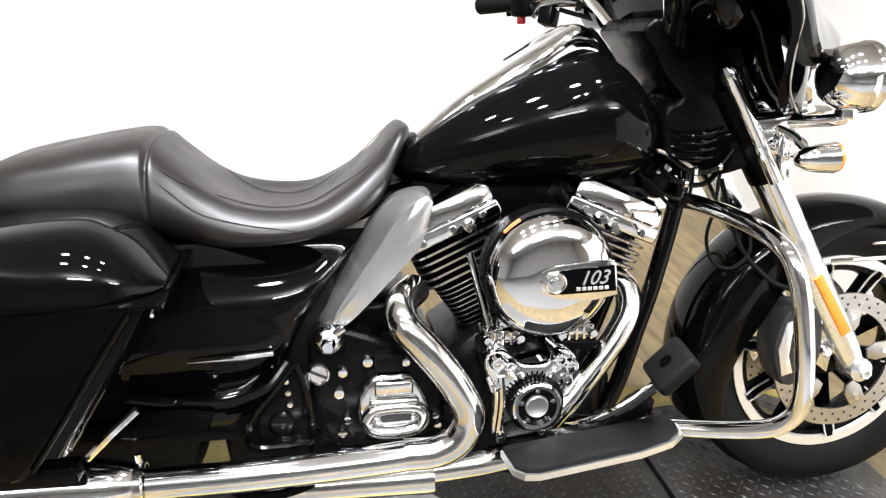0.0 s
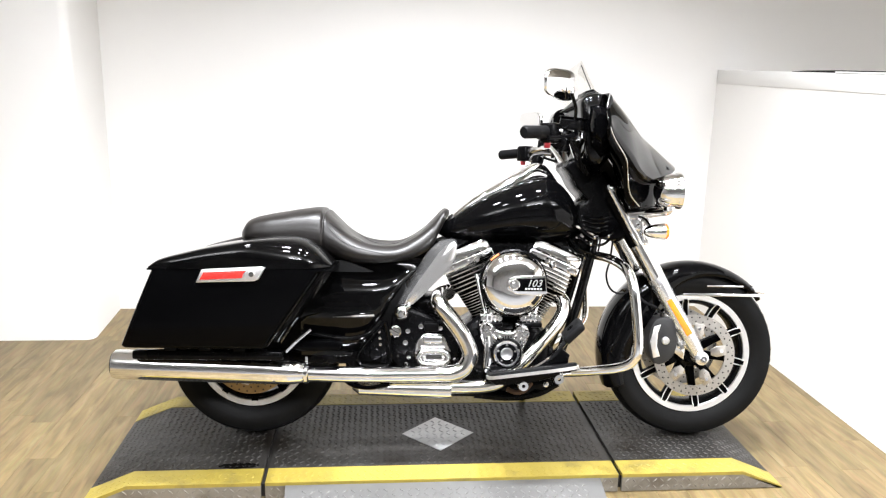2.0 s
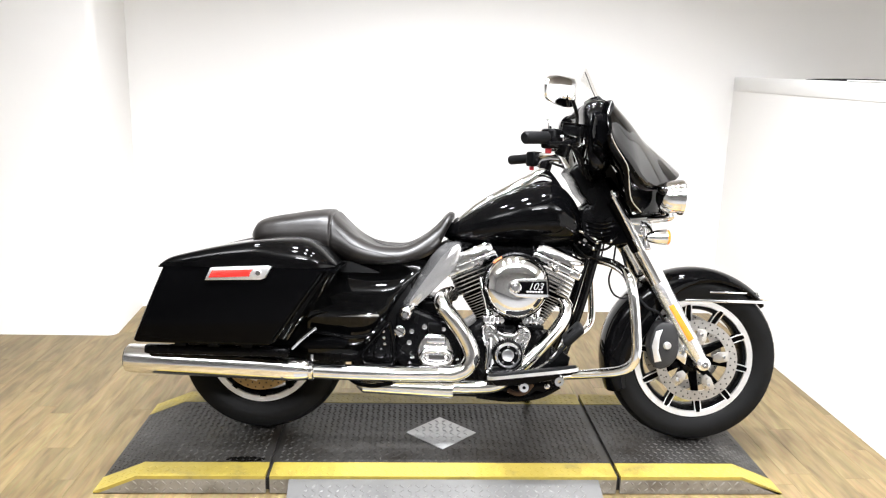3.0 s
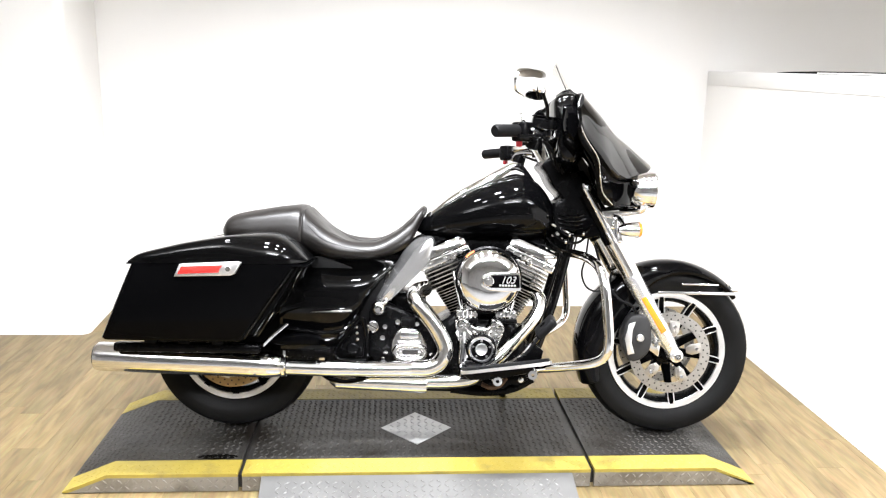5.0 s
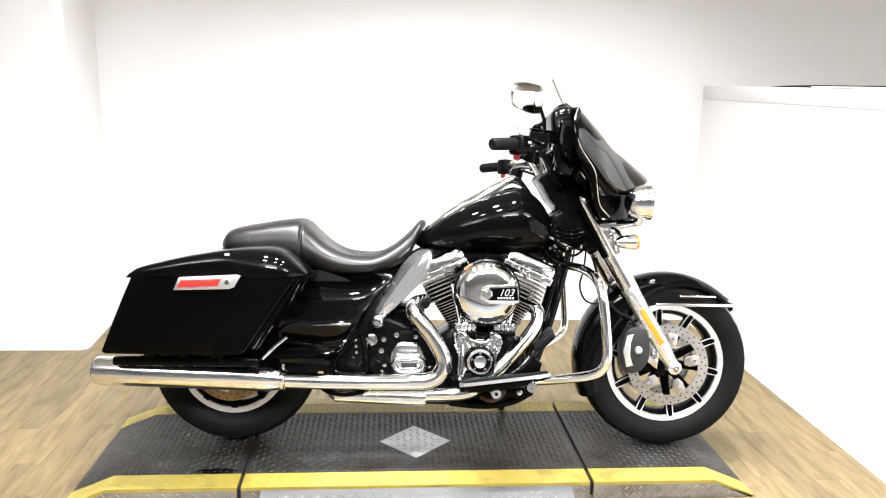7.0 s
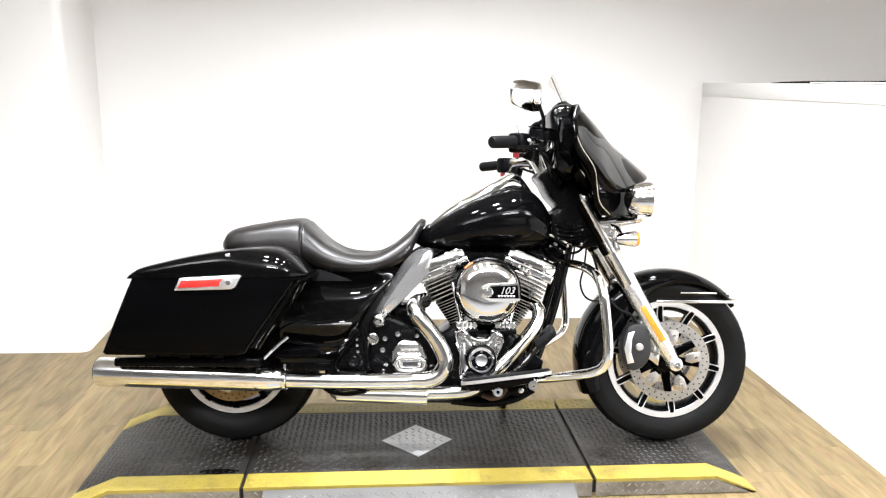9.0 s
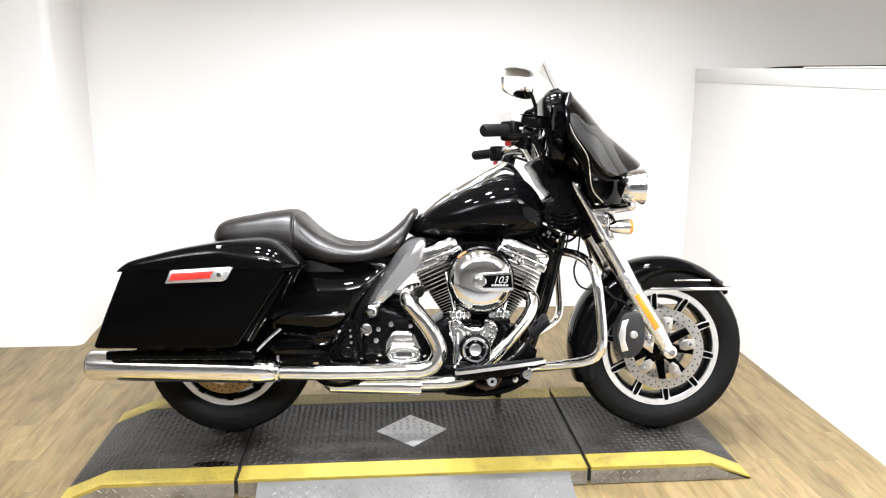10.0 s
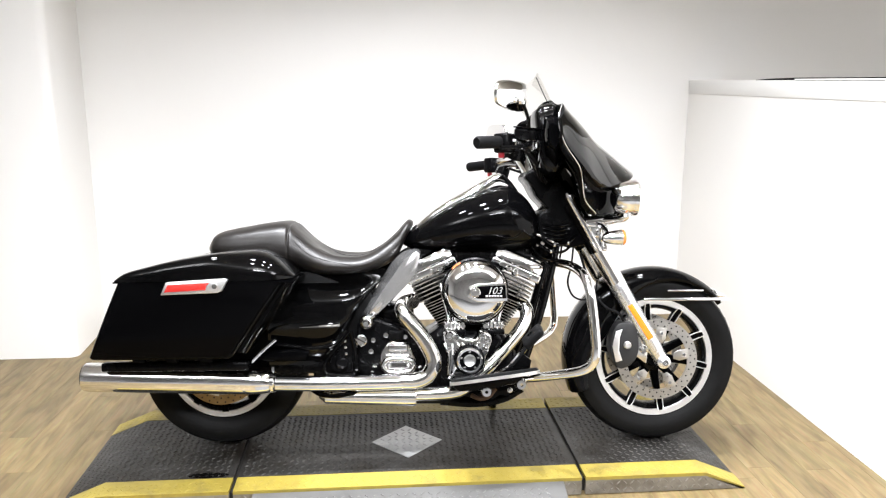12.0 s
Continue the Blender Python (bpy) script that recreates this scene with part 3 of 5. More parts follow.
# brake caliper
cal = part("front_caliper", plate([(1.412, 0.365), (1.430, 0.44), (1.468, 0.458), (1.508, 0.44), (1.518, 0.35), (1.49, 0.30), (1.44, 0.290)], -0.135, -0.062, 0.01, round_n=3), CALIPER, bike, "dark grey brake caliper")
part("caliper_badge", plate([(1.419, 0.37), (1.432, 0.425), (1.456, 0.432), (1.446, 0.40), (1.444, 0.355), (1.456, 0.318), (1.432, 0.312)], -0.139, -0.134, 0.002), ALLOY, cal, "silver caliper band")
part("caliper_bolt", lathe([(0, -0.012), (0.01, -0.012), (0.014, -0.008), (0.014, 0.004)], (1.474, -0.133, 0.374), segs=16), ALLOY, cal)
part("caliper_bracket", plate([(1.47, 0.47), (1.50, 0.475), (1.56, 0.37), (1.55, 0.30), (1.51, 0.33)], -0.115, -0.10, 0.004), CHROME_WORN, cal)
for p in ((1.492, 0.455), (1.516, 0.424), (1.535, 0.352)):
    part("bolt", lathe([(0, -0.01), (0.008, -0.01), (0.012, -0.006), (0.012, 0.006)], (p[0], -0.122, p[1]), segs=12), CHROME, cal)
part("brake_hose", tube([(1.47, -0.115, 0.45), (1.44, -0.13, 0.49), (1.40, -0.11, 0.51), (1.36, -0.06, 0.57), (1.32, -0.04, 0.70)], 0.005, 8), GRIP, cal)

# triple tree, headlight nacelle, lamp bar
tree = part("steering_head", plate([(1.225, 0.93), (1.27, 0.97), (1.33, 0.86), (1.30, 0.78), (1.22, 0.74), (1.20, 0.80)], -0.05, 0.05, 0.02, segs=3, round_n=2), BLACK_SATIN, bike, "black steering head")
part("lower_clamp", plate([(1.23, 0.79), (1.29, 0.81), (1.345, 0.775), (1.33, 0.742), (1.27, 0.725), (1.235, 0.74)], -0.135, 0.135, 0.012, round_n=3), BLACK, tree)
part("neck_cover", plate([(1.104, 0.982), (1.14, 1.005), (1.225, 0.965), (1.29, 0.857), (1.285, 0.79), (1.235, 0.752), (1.170, 0.757), (1.152, 0.80), (1.156, 0.850), (1.184, 0.866), (1.150, 0.905), (1.124, 0.952)], -0.13, 0.09, 0.020, segs=4, round_n=3), BLACK_SATIN, tree, "black neck cover")
bar = part("lamp_bar", plate([(1.30, 0.806), (1.31, 0.832), (1.40, 0.836), (1.47, 0.845), (1.478, 0.83), (1.43, 0.815), (1.36, 0.80)], -0.16, 0.16, 0.006), CHROME, bike, "chrome lamp bar")
part("clamp", plate([(1.325, 0.79), (1.335, 0.835), (1.385, 0.838), (1.398, 0.80), (1.378, 0.762), (1.345, 0.762)], -0.155, -0.085, 0.012, round_n=3, segs=3), CHROME, bar)
part("clamp", plate([(1.325, 0.79), (1.335, 0.835), (1.385, 0.838), (1.398, 0.80), (1.378, 0.762), (1.345, 0.762)], 0.085, 0.155, 0.012, round_n=3, segs=3), CHROME, bar)
for sgn in (-1, 1):
    lb = part("lamp_bracket", plate([(1.345, 0.815), (1.402, 0.812), (1.394, 0.770), (1.402, 0.728), (1.378, 0.710), (1.352, 0.740)], sgn * 0.132, sgn * 0.150, 0.006, round_n=2, segs=3), CHROME, bar, "chrome lamp bracket")
    for x, z in ((1.388, 0.798), (1.384, 0.760), (1.386, 0.728)):
        part("bolt", lathe([(0, -0.010), (0.006, -0.009), (0.009, -0.003), (0.010, 0.006)], (x, sgn * 0.153, z), (0, -sgn, 0) if sgn > 0 else "y", 12), CHROME, lb)
    part("bracket_web", tube([(1.372, sgn * 0.154, 0.812), (1.368, sgn * 0.157, 0.775), (1.378, sgn * 0.156, 0.720)], 0.006, 10), CHROME, lb)
for k in range(4):
    z = 0.806 - 0.015 * k
    part("neck_rib", tube([(1.150 + 0.004 * k, -0.118, z + 0.012), (1.185, -0.134, z), (1.235, -0.136, z - 0.002), (1.280, -0.120, z + 0.012)], 0.0045, 10), BLACK_WET, tree, "rubber fold of the neck boot")
for x, z, r in ((1.168, 0.742, 0.011), (1.182, 0.722, 0.008), (1.222, 0.738, 0.007), (1.150, 0.735, 0.006)):
    part("clip", lathe([(0, -0.012), (r * 0.7, -0.011), (r, -0.005), (r, 0.010)], (x, -0.112, z), segs=12), CHROME_WORN, tree)
part("cable_guide", tube([(1.145, -0.118, 0.775), (1.185, -0.128, 0.757), (1.222, -0.125, 0.735)], 0.004, 8), STEEL, tree)
for y in (-0.215, 0.215):
    sig = part("turn_signal", lathe([(0, -0.052), (0.012, -0.048), (0.020, -0.034), (0.025, -0.012), (0.027, 0.012), (0.028, 0.020), (0.026, 0.022), (0, 0.022)], (1.409, y, 0.765), (1, 0, 0.02)), CHROME, bike, "chrome turn signal with amber lens")
    part("lens", lathe([(0.0255, 0.0225), (0.0265, 0.026), (0.022, 0.031), (0, 0.033)], (1.409, y, 0.765), (1, 0, 0.02)), AMBER, sig, "amber lens")
    part("stalk", tube([(1.385, y, 0.775), (1.37, y * 0.85, 0.80), (1.35, y * 0.66, 0.815)], 0.009, 10), CHROME, sig)
for y in (-0.217, 0.217):
    lampb = part("spot_lamp", lathe([(0, -0.058), (0.02, -0.056), (0.040, -0.045), (0.053, -0.026), (0.059, 0.0), (0.059, 0.020), (0.056, 0.032), (0.053, 0.035), (0.049, 0.032), (0.02, 0.005), (0, 0.0)], (1.447, y, 0.902), (1, 0, 0.02), 40), CHROME, bike, "chrome bullet spot lamp")
    part("trim_ring", lathe([(0.0592, 0.012), (0.0612, 0.016), (0.0612, 0.027), (0.0565, 0.033)], (1.447, y, 0.902), (1, 0, 0.02), 40), CHROME, lampb)
    part("lens", lathe([(0.051, 0.034), (0.035, 0.041), (0, 0.045)], (1.447, y, 0.902), (1, 0, 0.02), 32), LENS, lampb, "clear lens")
    part("lamp_stem", tube([(1.445, y, 0.845), (1.435, y * 0.98, 0.832), (1.41, y * 0.85, 0.826), (1.38, y * 0.7, 0.822)], [0.016, 0.012, 0.011, 0.012], 12), CHROME, lampb)
    part("stem_collar", lathe([(0.018, -0.01), (0.02, -0.006), (0.018, 0.006), (0.012, 0.012)], (1.443, y, 0.842), "z", 16), CHROME, lampb)
head = part("headlight", lathe([(0, -0.05), (0.08, -0.04), (0.09, 0.0), (0.088, 0.015), (0.075, 0.01), (0, -0.02)], (1.462, 0, 0.905), (1, 0, 0.03), 40), CHROME, bike, "round headlight set in the fairing")
part("lens", lathe([(0.084, 0.015), (0.05, 0.03), (0, 0.035)], (1.462, 0, 0.905), (1, 0, 0.03), 32), LENS, head, "clear glass lens")

# fork-mounted fairing
WING = 0.425


def fairing_row(y):
    """The outer skin from its top edge over the nose to its lower edge, at y across the bike."""
    s = abs(y) / WING
    cols = ([(0, 1.222, 1.228), (0.5, 1.212, 1.224), (0.8, 1.200, 1.207), (0.93, 1.192, 1.180), (1.0, 1.176, 1.155)],
            [(0, 1.374, 1.122), (0.5, 1.318, 1.115), (0.8, 1.254, 1.125), (0.93, 1.208, 1.135), (1.0, 1.180, 1.135)],
            [(0, 1.524, 0.998), (0.25, 1.492, 0.974), (0.5, 1.412, 0.938), (0.65, 1.342, 0.953), (0.8, 1.275, 1.015), (0.93, 1.206, 1.080), (1.0, 1.183, 1.113)],
            [(0, 1.514, 0.986), (0.25, 1.480, 0.963), (0.5, 1.400, 0.928), (0.65, 1.332, 0.944), (0.8, 1.268, 1.006), (0.93, 1.202, 1.073), (1.0, 1.182, 1.110)],
            [(0, 1.465, 0.966), (0.25, 1.440, 0.950), (0.5, 1.362, 0.924), (0.65, 1.302, 0.940), (0.8, 1.254, 1.000), (0.93, 1.197, 1.068), (1.0, 1.180, 1.104)],
            [(0, 1.455, 0.86), (0.3, 1.420, 0.845), (0.55, 1.335, 0.848), (0.65, 1.290, 0.880), (0.75, 1.270, 0.950), (0.83, 1.250, 0.996), (0.93, 1.195, 1.056), (1.0, 1.179, 1.096)])
    pts = []
    for c in cols:
        x, z = spline([s], c)[0]
        pts.append((x, y, z))
    pts = smooth_path(pts[:3], 9) + [Vector(p) for p in pts[3:5]] + smooth_path(pts[4:6], 6)[1:]     # the brow, its rolled edge, the recess below
    back = [Vector((p.x - 0.010 - 0.02 * (1 - s), y, p.z - 0.004)) for p in reversed(pts)]
    return [tuple(p) for p in pts + back]


fairing = part("fairing", loft([fairing_row(WING * math.sin(radians(-90 + 180 * k / 40)) * 0.999) for k in range(41)]), BLACK, bike, "black wing-shaped handlebar fairing", sharp=40)
fairing.data.materials[0] = BLACK_DEEP
fairing.data.materials.append(BLACK_PLASTIC)
fairing.data.materials.append(BLACK)
COLS = len(fairing_row(0.0))
for i, f in enumerate(fairing.data.polygons):
    c = i % COLS
    f.material_index = 1 if c >= COLS // 2 else 2 if c >= 19 else 0     # plain plastic inside the shell; duller black paints shade in the brow's recess


def inner_row(y):
    s = abs(y) / WING
    pts = [(1.175, 1.205), (1.135, 1.195), (1.128, 1.10), (1.145, 0.99), (1.20, 0.93), (1.24, 0.98), (1.26, 1.08), (1.23, 1.18)]
    k = math.sqrt(max(0.02, 1 - (s / 0.90) ** 4)) * (1 - 0.2 * s)
    cx, cz = 1.175, 1.10
    return [(cx + (x - cx) * k - 0.02 * s * s, y, cz + (z - cz) * k + 0.015 * s) for x, z in pts]


part("inner_fairing", loft([inner_row(0.37 * math.sin(radians(-90 + 180 * k / 24))) for k in range(25)]), BLACK, fairing, "black inner fairing")
part("gauge_ledge", plate([(1.12, 1.19), (1.17, 1.235), (1.20, 1.245), (1.25, 1.225), (1.2, 1.19)], -0.12, 0.12, 0.008), BLACK_PLASTIC, fairing)
for sgn in (-1, 1):
    skirt = [(1.19, 1.10), (1.222, 1.03), (1.254, 0.985), (1.276, 0.925), (1.302, 0.878), (1.335, 0.846), (1.345, 0.856), (1.318, 0.90), (1.290, 0.99), (1.235, 1.08)]
    sk = part("fairing_side", plate(skirt, sgn * 0.16, sgn * 0.235, 0.016, round_n=2, segs=3), BLACK_WET, fairing, "black inner fairing side")
    part("side_pad", plate([(1.262, 0.985), (1.274, 0.985), (1.296, 0.91), (1.324, 0.866), (1.308, 0.874), (1.282, 0.92)], sgn * 0.232, sgn * 0.248, 0.006, segs=3), BLACK, sk)
    part("side_screw", lathe([(0, -0.003), (0.006, -0.002), (0.007, 0.004)], (1.318, sgn * 0.240, 0.862), (0, sgn * -1, 0), 10), CHROME, sk)
for sgn in (-1, 1):
    # silver tube paints the highlight that runs along the fairing's edge
    part("wing_edge", tube([(1.190, sgn * 0.365, 1.203), (1.173, sgn * 0.408, 1.165), (1.172, sgn * 0.422, 1.125), (1.184, sgn * 0.418, 1.090), (1.203, sgn * 0.398, 1.060), (1.250, sgn * 0.357, 1.004), (1.266, sgn * 0.324, 0.96), (1.286, sgn * 0.288, 0.892), (1.330, sgn * 0.247, 0.850)], 0.0020, 8), SILVER, fairing, "thin silver line drawn as the fairing edge's highlight")
    edge = [(1.115, 1.19), (1.145, 1.212), (1.186, 1.204), (1.197, 1.10), (1.204, 1.03), (1.188, 0.99), (1.148, 0.99), (1.125, 1.05), (1.115, 1.13)]
    ring = smooth_path([Vector((x, 0, z)) for x, z in [edge[-1]] + edge + edge[:2]], 8)[8:8 * 10]
    pan = part("inner_panel", loft([[(1.16 + (p.x - 1.16) * k, sgn * y, 1.09 + (p.z - 1.09) * k) for p in ring] for k, y in ((1.0, 0.20), (1.0, 0.29), (0.95, 0.305), (0.8, 0.315), (0.4, 0.32))]), BLACK_WET, fairing, "glossy black inner panel", sharp=60)
    part("panel_groove", tube([(1.150, sgn * 0.306, 1.20), (1.160, sgn * 0.312, 1.10), (1.170, sgn * 0.312, 1.04), (1.165, sgn * 0.306, 0.99)], 0.004, 6), BLACK_SATIN, pan)
# windshield
rows = []
for k in range(21):
    y = 0.26 * (k / 10 - 1)
    s = abs(y) / 0.26
    pts = [(1.232 - 0.05 * s * s, 1.218 - 0.01 * s), (1.203 - 0.05 * s * s, 1.265 - 0.02 * s * s), (1.160 - 0.05 * s * s, 1.354 - 0.07 * s ** 3)]
    rows.append([(x, y, z) for x, z in pts] + [(x - 0.003, y, z - 0.002) for x, z in reversed(pts)])
shield = part("windshield", loft(rows), SHIELD_GLASS, fairing, "short clear plastic windshield")
shield.visible_shadow = False
part("shield_edge", tube([(1.131, -0.20, 1.318), (1.150, -0.19, 1.28), (1.172, -0.18, 1.238)], 0.0016, 6), GRIP, fairing, "dark edge of the windshield")
part("shield_mount", plate([(1.175, 1.225), (1.178, 1.250), (1.205, 1.258), (1.235, 1.236), (1.225, 1.222)], -0.07, 0.07, 0.005), BLACK_SATIN, fairing)

# handlebars, grips, mirrors
TURNX = {-1: (0.008, 0.0), 1: (0.044, -0.030)}     # the bars are turned a little
bar_line = [(0.985, -0.40, 1.078), (1.04, -0.345, 1.085), (1.085, -0.27, 1.075), (1.115, -0.20, 1.045), (1.155, -0.12, 0.985), (1.172, -0.05, 0.965), (1.174, 0, 0.963)]
hb = part("handlebar", tube(bar_line + [(x + d, -y, z - e) for (x, y, z), d, e in zip(reversed(bar_line[:-1]), (0, 0, 0.015, 0.03, 0.04, 0.044), (0, 0, 0.004, 0.010, 0.021, 0.030))], 0.0135, 12), CHROME, bike, "chrome handlebar")
part("bar_clamp", block(1.145, 1.20, -0.075, 0.075, 0.945, 0.985, 0.008), CHROME, hb, "chrome bar clamp")
for k in (-0.055, 0.055):
    part("clamp_bolt", lathe([(0, 0.01), (0.008, 0.008), (0.009, -0.004)], (1.16, k, 0.985), "z", 10), CHROME, hb)
for sgn in (-1, 1):
    dx, dz = TURNX[sgn]
    off = Matrix.Translation((dx, 0, dz))
    part("grip", tube([(0.896 + dx, sgn * 0.473, 1.072 + dz), (0.901 + dx, sgn * 0.469, 1.073 + dz), (0.972 + dx, sgn * 0.410, 1.079 + dz)], [0.016, 0.0200, 0.0200], 20, smooth=False), GRIP, hb, "black rubber grip")
    part("switch_housing", block(-0.028, 0.028, -0.026, 0.026, -0.034, 0.028, 0.009, segs=3), BLACK_SATIN, hb).matrix_basis = off @ pose(0.992, sgn * 0.393, 1.080, 0, 0, sgn * 40)
    part("switch_box", block(-0.02, 0.02, -0.018, 0.018, -0.02, 0.02, 0.006), BLACK_SATIN, hb).matrix_basis = off @ pose(1.035, sgn * 0.35, 1.045, 0, 20, sgn * 40)
    part("switch", block(-0.010, 0.010, -0.007, 0.007, -0.012, 0.010, 0.004), RED_PLASTIC, hb, "red switch").matrix_basis = off @ pose(0.982, sgn * 0.392, 1.042)
    part("switch", block(-0.008, 0.008, -0.006, 0.006, -0.004, 0.004, 0.002), ALLOY, hb, "small grey switch").matrix_basis = off @ pose(1.02, sgn * 0.40, 1.085)
    part("reservoir", block(-0.038, 0.038, -0.024, 0.024, 0.0, 0.036, 0.008, segs=3), BLACK_SATIN, hb, "black brake reservoir").matrix_basis = off @ pose(1.07, sgn * 0.335, 1.092, 0, 8, sgn * 40)
    part("reservoir_lid", block(-0.04, 0.04, -0.026, 0.026, 0.036, 0.041, 0.002), BLACK, hb).matrix_basis = off @ pose(1.07, sgn * 0.335, 1.092, 0, 8, sgn * 40)
    part("lever", tube([(1.085 + dx, sgn * 0.335, 1.082 + dz), (1.06 + dx, sgn * 0.385, 1.07 + dz), (1.02 + dx, sgn * 0.435, 1.062 + dz), (0.97 + dx, sgn * 0.48, 1.056 + dz)], [0.010, 0.008, 0.006, 0.008], 10, flat=0.6), BLACK_SATIN, hb, "black lever")
    part("lever_perch", tube([(1.005 + dx, sgn * 0.378, 1.046 + dz), (1.022 + dx, sgn * 0.366, 1.068 + dz), (1.055 + dx, sgn * 0.340, 1.078 + dz), (1.09 + dx, sgn * 0.312, 1.074 + dz)], [0.008, 0.012, 0.013, 0.011], 14), CHROME, hb, "chrome lever perch")
    part("lever_pivot", lathe([(0, 0.016), (0.012, 0.014), (0.014, 0.0), (0.014, -0.014), (0, -0.016)], (1.092 + dx, sgn * 0.318, 1.085 + dz), "z", 14), CHROME, hb)
    part("lever_bracket", tube([(1.098 + dx, sgn * 0.315, 1.075 + dz), (1.112 + dx, sgn * 0.285, 1.07 + dz), (1.105 + dx, sgn * 0.25, 1.066 + dz)], 0.015, 12), CHROME, hb)
    # hoses and cables down to the steering head
    for k, (px, py, pz) in enumerate(((1.085, 0.30, 1.06), (1.10, 0.27, 1.09), (1.06, 0.34, 1.06), (1.12, 0.24, 1.06))):
        part("cable", tube([(px + dx, sgn * py, pz + dz), (1.125 + 0.02 * k, sgn * (0.22 - 0.03 * k), 1.04 - 0.025 * k), (1.15 + 0.015 * k, sgn * (0.14 - 0.01 * k), 0.985 - 0.02 * k), (1.20 + 0.01 * k, sgn * 0.09, 0.91)], 0.0055, 8), GRIP, hb, "black control cable")
    stem = part("mirror_stem", tube([(1.075 + dx, sgn * 0.36, 1.12 + dz), (1.068 + dx, sgn * 0.395, 1.155 + dz), (1.045 + dx, sgn * 0.435, 1.20 + dz)], 0.0058, 10), BLACK_SATIN, hb, "black mirror stem")
    part("mirror_joint", lathe([(0, -0.013), (0.009, -0.009), (0.0125, 0), (0.009, 0.009), (0, 0.013)], (1.042 + dx, sgn * 0.445, 1.203 + dz), "z", 14), CHROME, hb)
    shell = bmesh.new()
    o = [(-0.088, -0.03), (-0.08, 0.028), (-0.05, 0.044), (0.056, 0.038), (0.082, 0.012), (0.068, -0.03), (0.01, -0.044), (-0.065, -0.044)]
    ring = smooth_path([Vector((a, 0, b)) for a, b in [o[-1]] + o + o[:2]], 4)[4:4 * 9]
    loft([[(p.x * k, d, p.z * k) for p in ring] for k, d in ((1.0, 0.0), (1.03, 0.005), (1.0, 0.012), (0.9, 0.016), (0.4, 0.019))], bm=shell)
    mir = part("mirror", shell, CHROME, hb, "chrome-backed mirror")
    mir.matrix_basis = pose(1.006 + (0.052 if sgn > 0 else 0), sgn * 0.452, 1.222 - (0.042 if sgn > 0 else 0), -9 if sgn < 0 else 0, 0, -90 + (24 if sgn > 0 else -40))
    glass = bmesh.new()
    vs = [glass.verts.new((p.x * 0.94, -0.0015, p.z * 0.94)) for p in ring]
    glass.faces.new(vs)
    gl = part("mirror_glass", glass, MIRROR, hb, "mirror glass")
    gl.matrix_basis = mir.matrix_basis.copy()

# fuel tank and console
def tank_rings():
    tab = [(0.665, 0.735, 0.765, 0.035), (0.70, 0.718, 0.792, 0.078), (0.78, 0.707, 0.852, 0.122), (0.87, 0.703, 0.902, 0.152), (0.96, 0.704, 0.938, 0.169), (1.04, 0.704, 0.952, 0.172), (1.09, 0.706, 0.932, 0.161), (1.125, 0.712, 0.900, 0.144), (1.150, 0.724, 0.862, 0.122), (1.166, 0.742, 0.826, 0.092), (1.174, 0.762, 0.80, 0.05)]
    xs = [0.665 + (1.174 - 0.665) * (0.5 - 0.5 * math.cos(math.pi * k / 36)) for k in range(37)]
    return [oval(w, b, t, 40, 2.25, x) for x, (b, t, w) in zip(xs, spline(xs, tab))]


tank = part("fuel_tank", loft(tank_rings()), BLACK_SHEEN, bike, "black teardrop fuel tank", sharp=60)
tab = [(0.70, 0.76, 0.797, 0.055), (0.78, 0.82, 0.866, 0.078), (0.87, 0.865, 0.922, 0.084), (0.95, 0.90, 0.966, 0.080), (1.01, 0.93, 0.996, 0.068), (1.045, 0.930, 0.985, 0.057), (1.085, 0.91, 0.93, 0.045)]
xs = [0.70 + 0.385 * k / 24 for k in range(25)]
part("tank_console", loft([oval(w, b, t, 28, 3.2, x) for x, (b, t, w) in zip(xs, spline(xs, tab))]), CHROME, tank, "chrome tank console", sharp=50)
part("fuel_cap", lathe([(0, 0.012), (0.02, 0.010), (0.034, 0.004), (0.036, -0.012)], (0.965, 0, 0.966), (-0.45, 0, 0.9)), CHROME, tank)
part("console_front", plate([(1.035, 0.985), (1.05, 0.98), (1.085, 0.935), (1.125, 0.868), (1.115, 0.86), (1.05, 0.92)], -0.055, 0.055, 0.008, round_n=2), BLACK, tank, "black console front")

part("tank_tunnel", block(0.70, 1.14, -0.06, 0.06, 0.64, 0.74, 0.02), BLACK_SATIN, bike, "black frame backbone under the tank")

# seat
SEAT = [(-0.014, 0.712, 0.751, 0.125), (0.006, 0.700, 0.780, 0.160), (0.06, 0.692, 0.797, 0.176), (0.12, 0.686, 0.808, 0.180), (0.19, 0.676, 0.820, 0.18), (0.262, 0.660, 0.825, 0.178), (0.30, 0.645, 0.796, 0.176), (0.335, 0.636, 0.764, 0.178), (0.36, 0.630, 0.745, 0.180),
        (0.40, 0.628, 0.722, 0.182), (0.46, 0.630, 0.708, 0.180), (0.53, 0.638, 0.711, 0.170), (0.595, 0.656, 0.746, 0.150), (0.645, 0.692, 0.786, 0.124), (0.672, 0.745, 0.817, 0.104), (0.690, 0.782, 0.829, 0.082), (0.704, 0.805, 0.822, 0.045)]


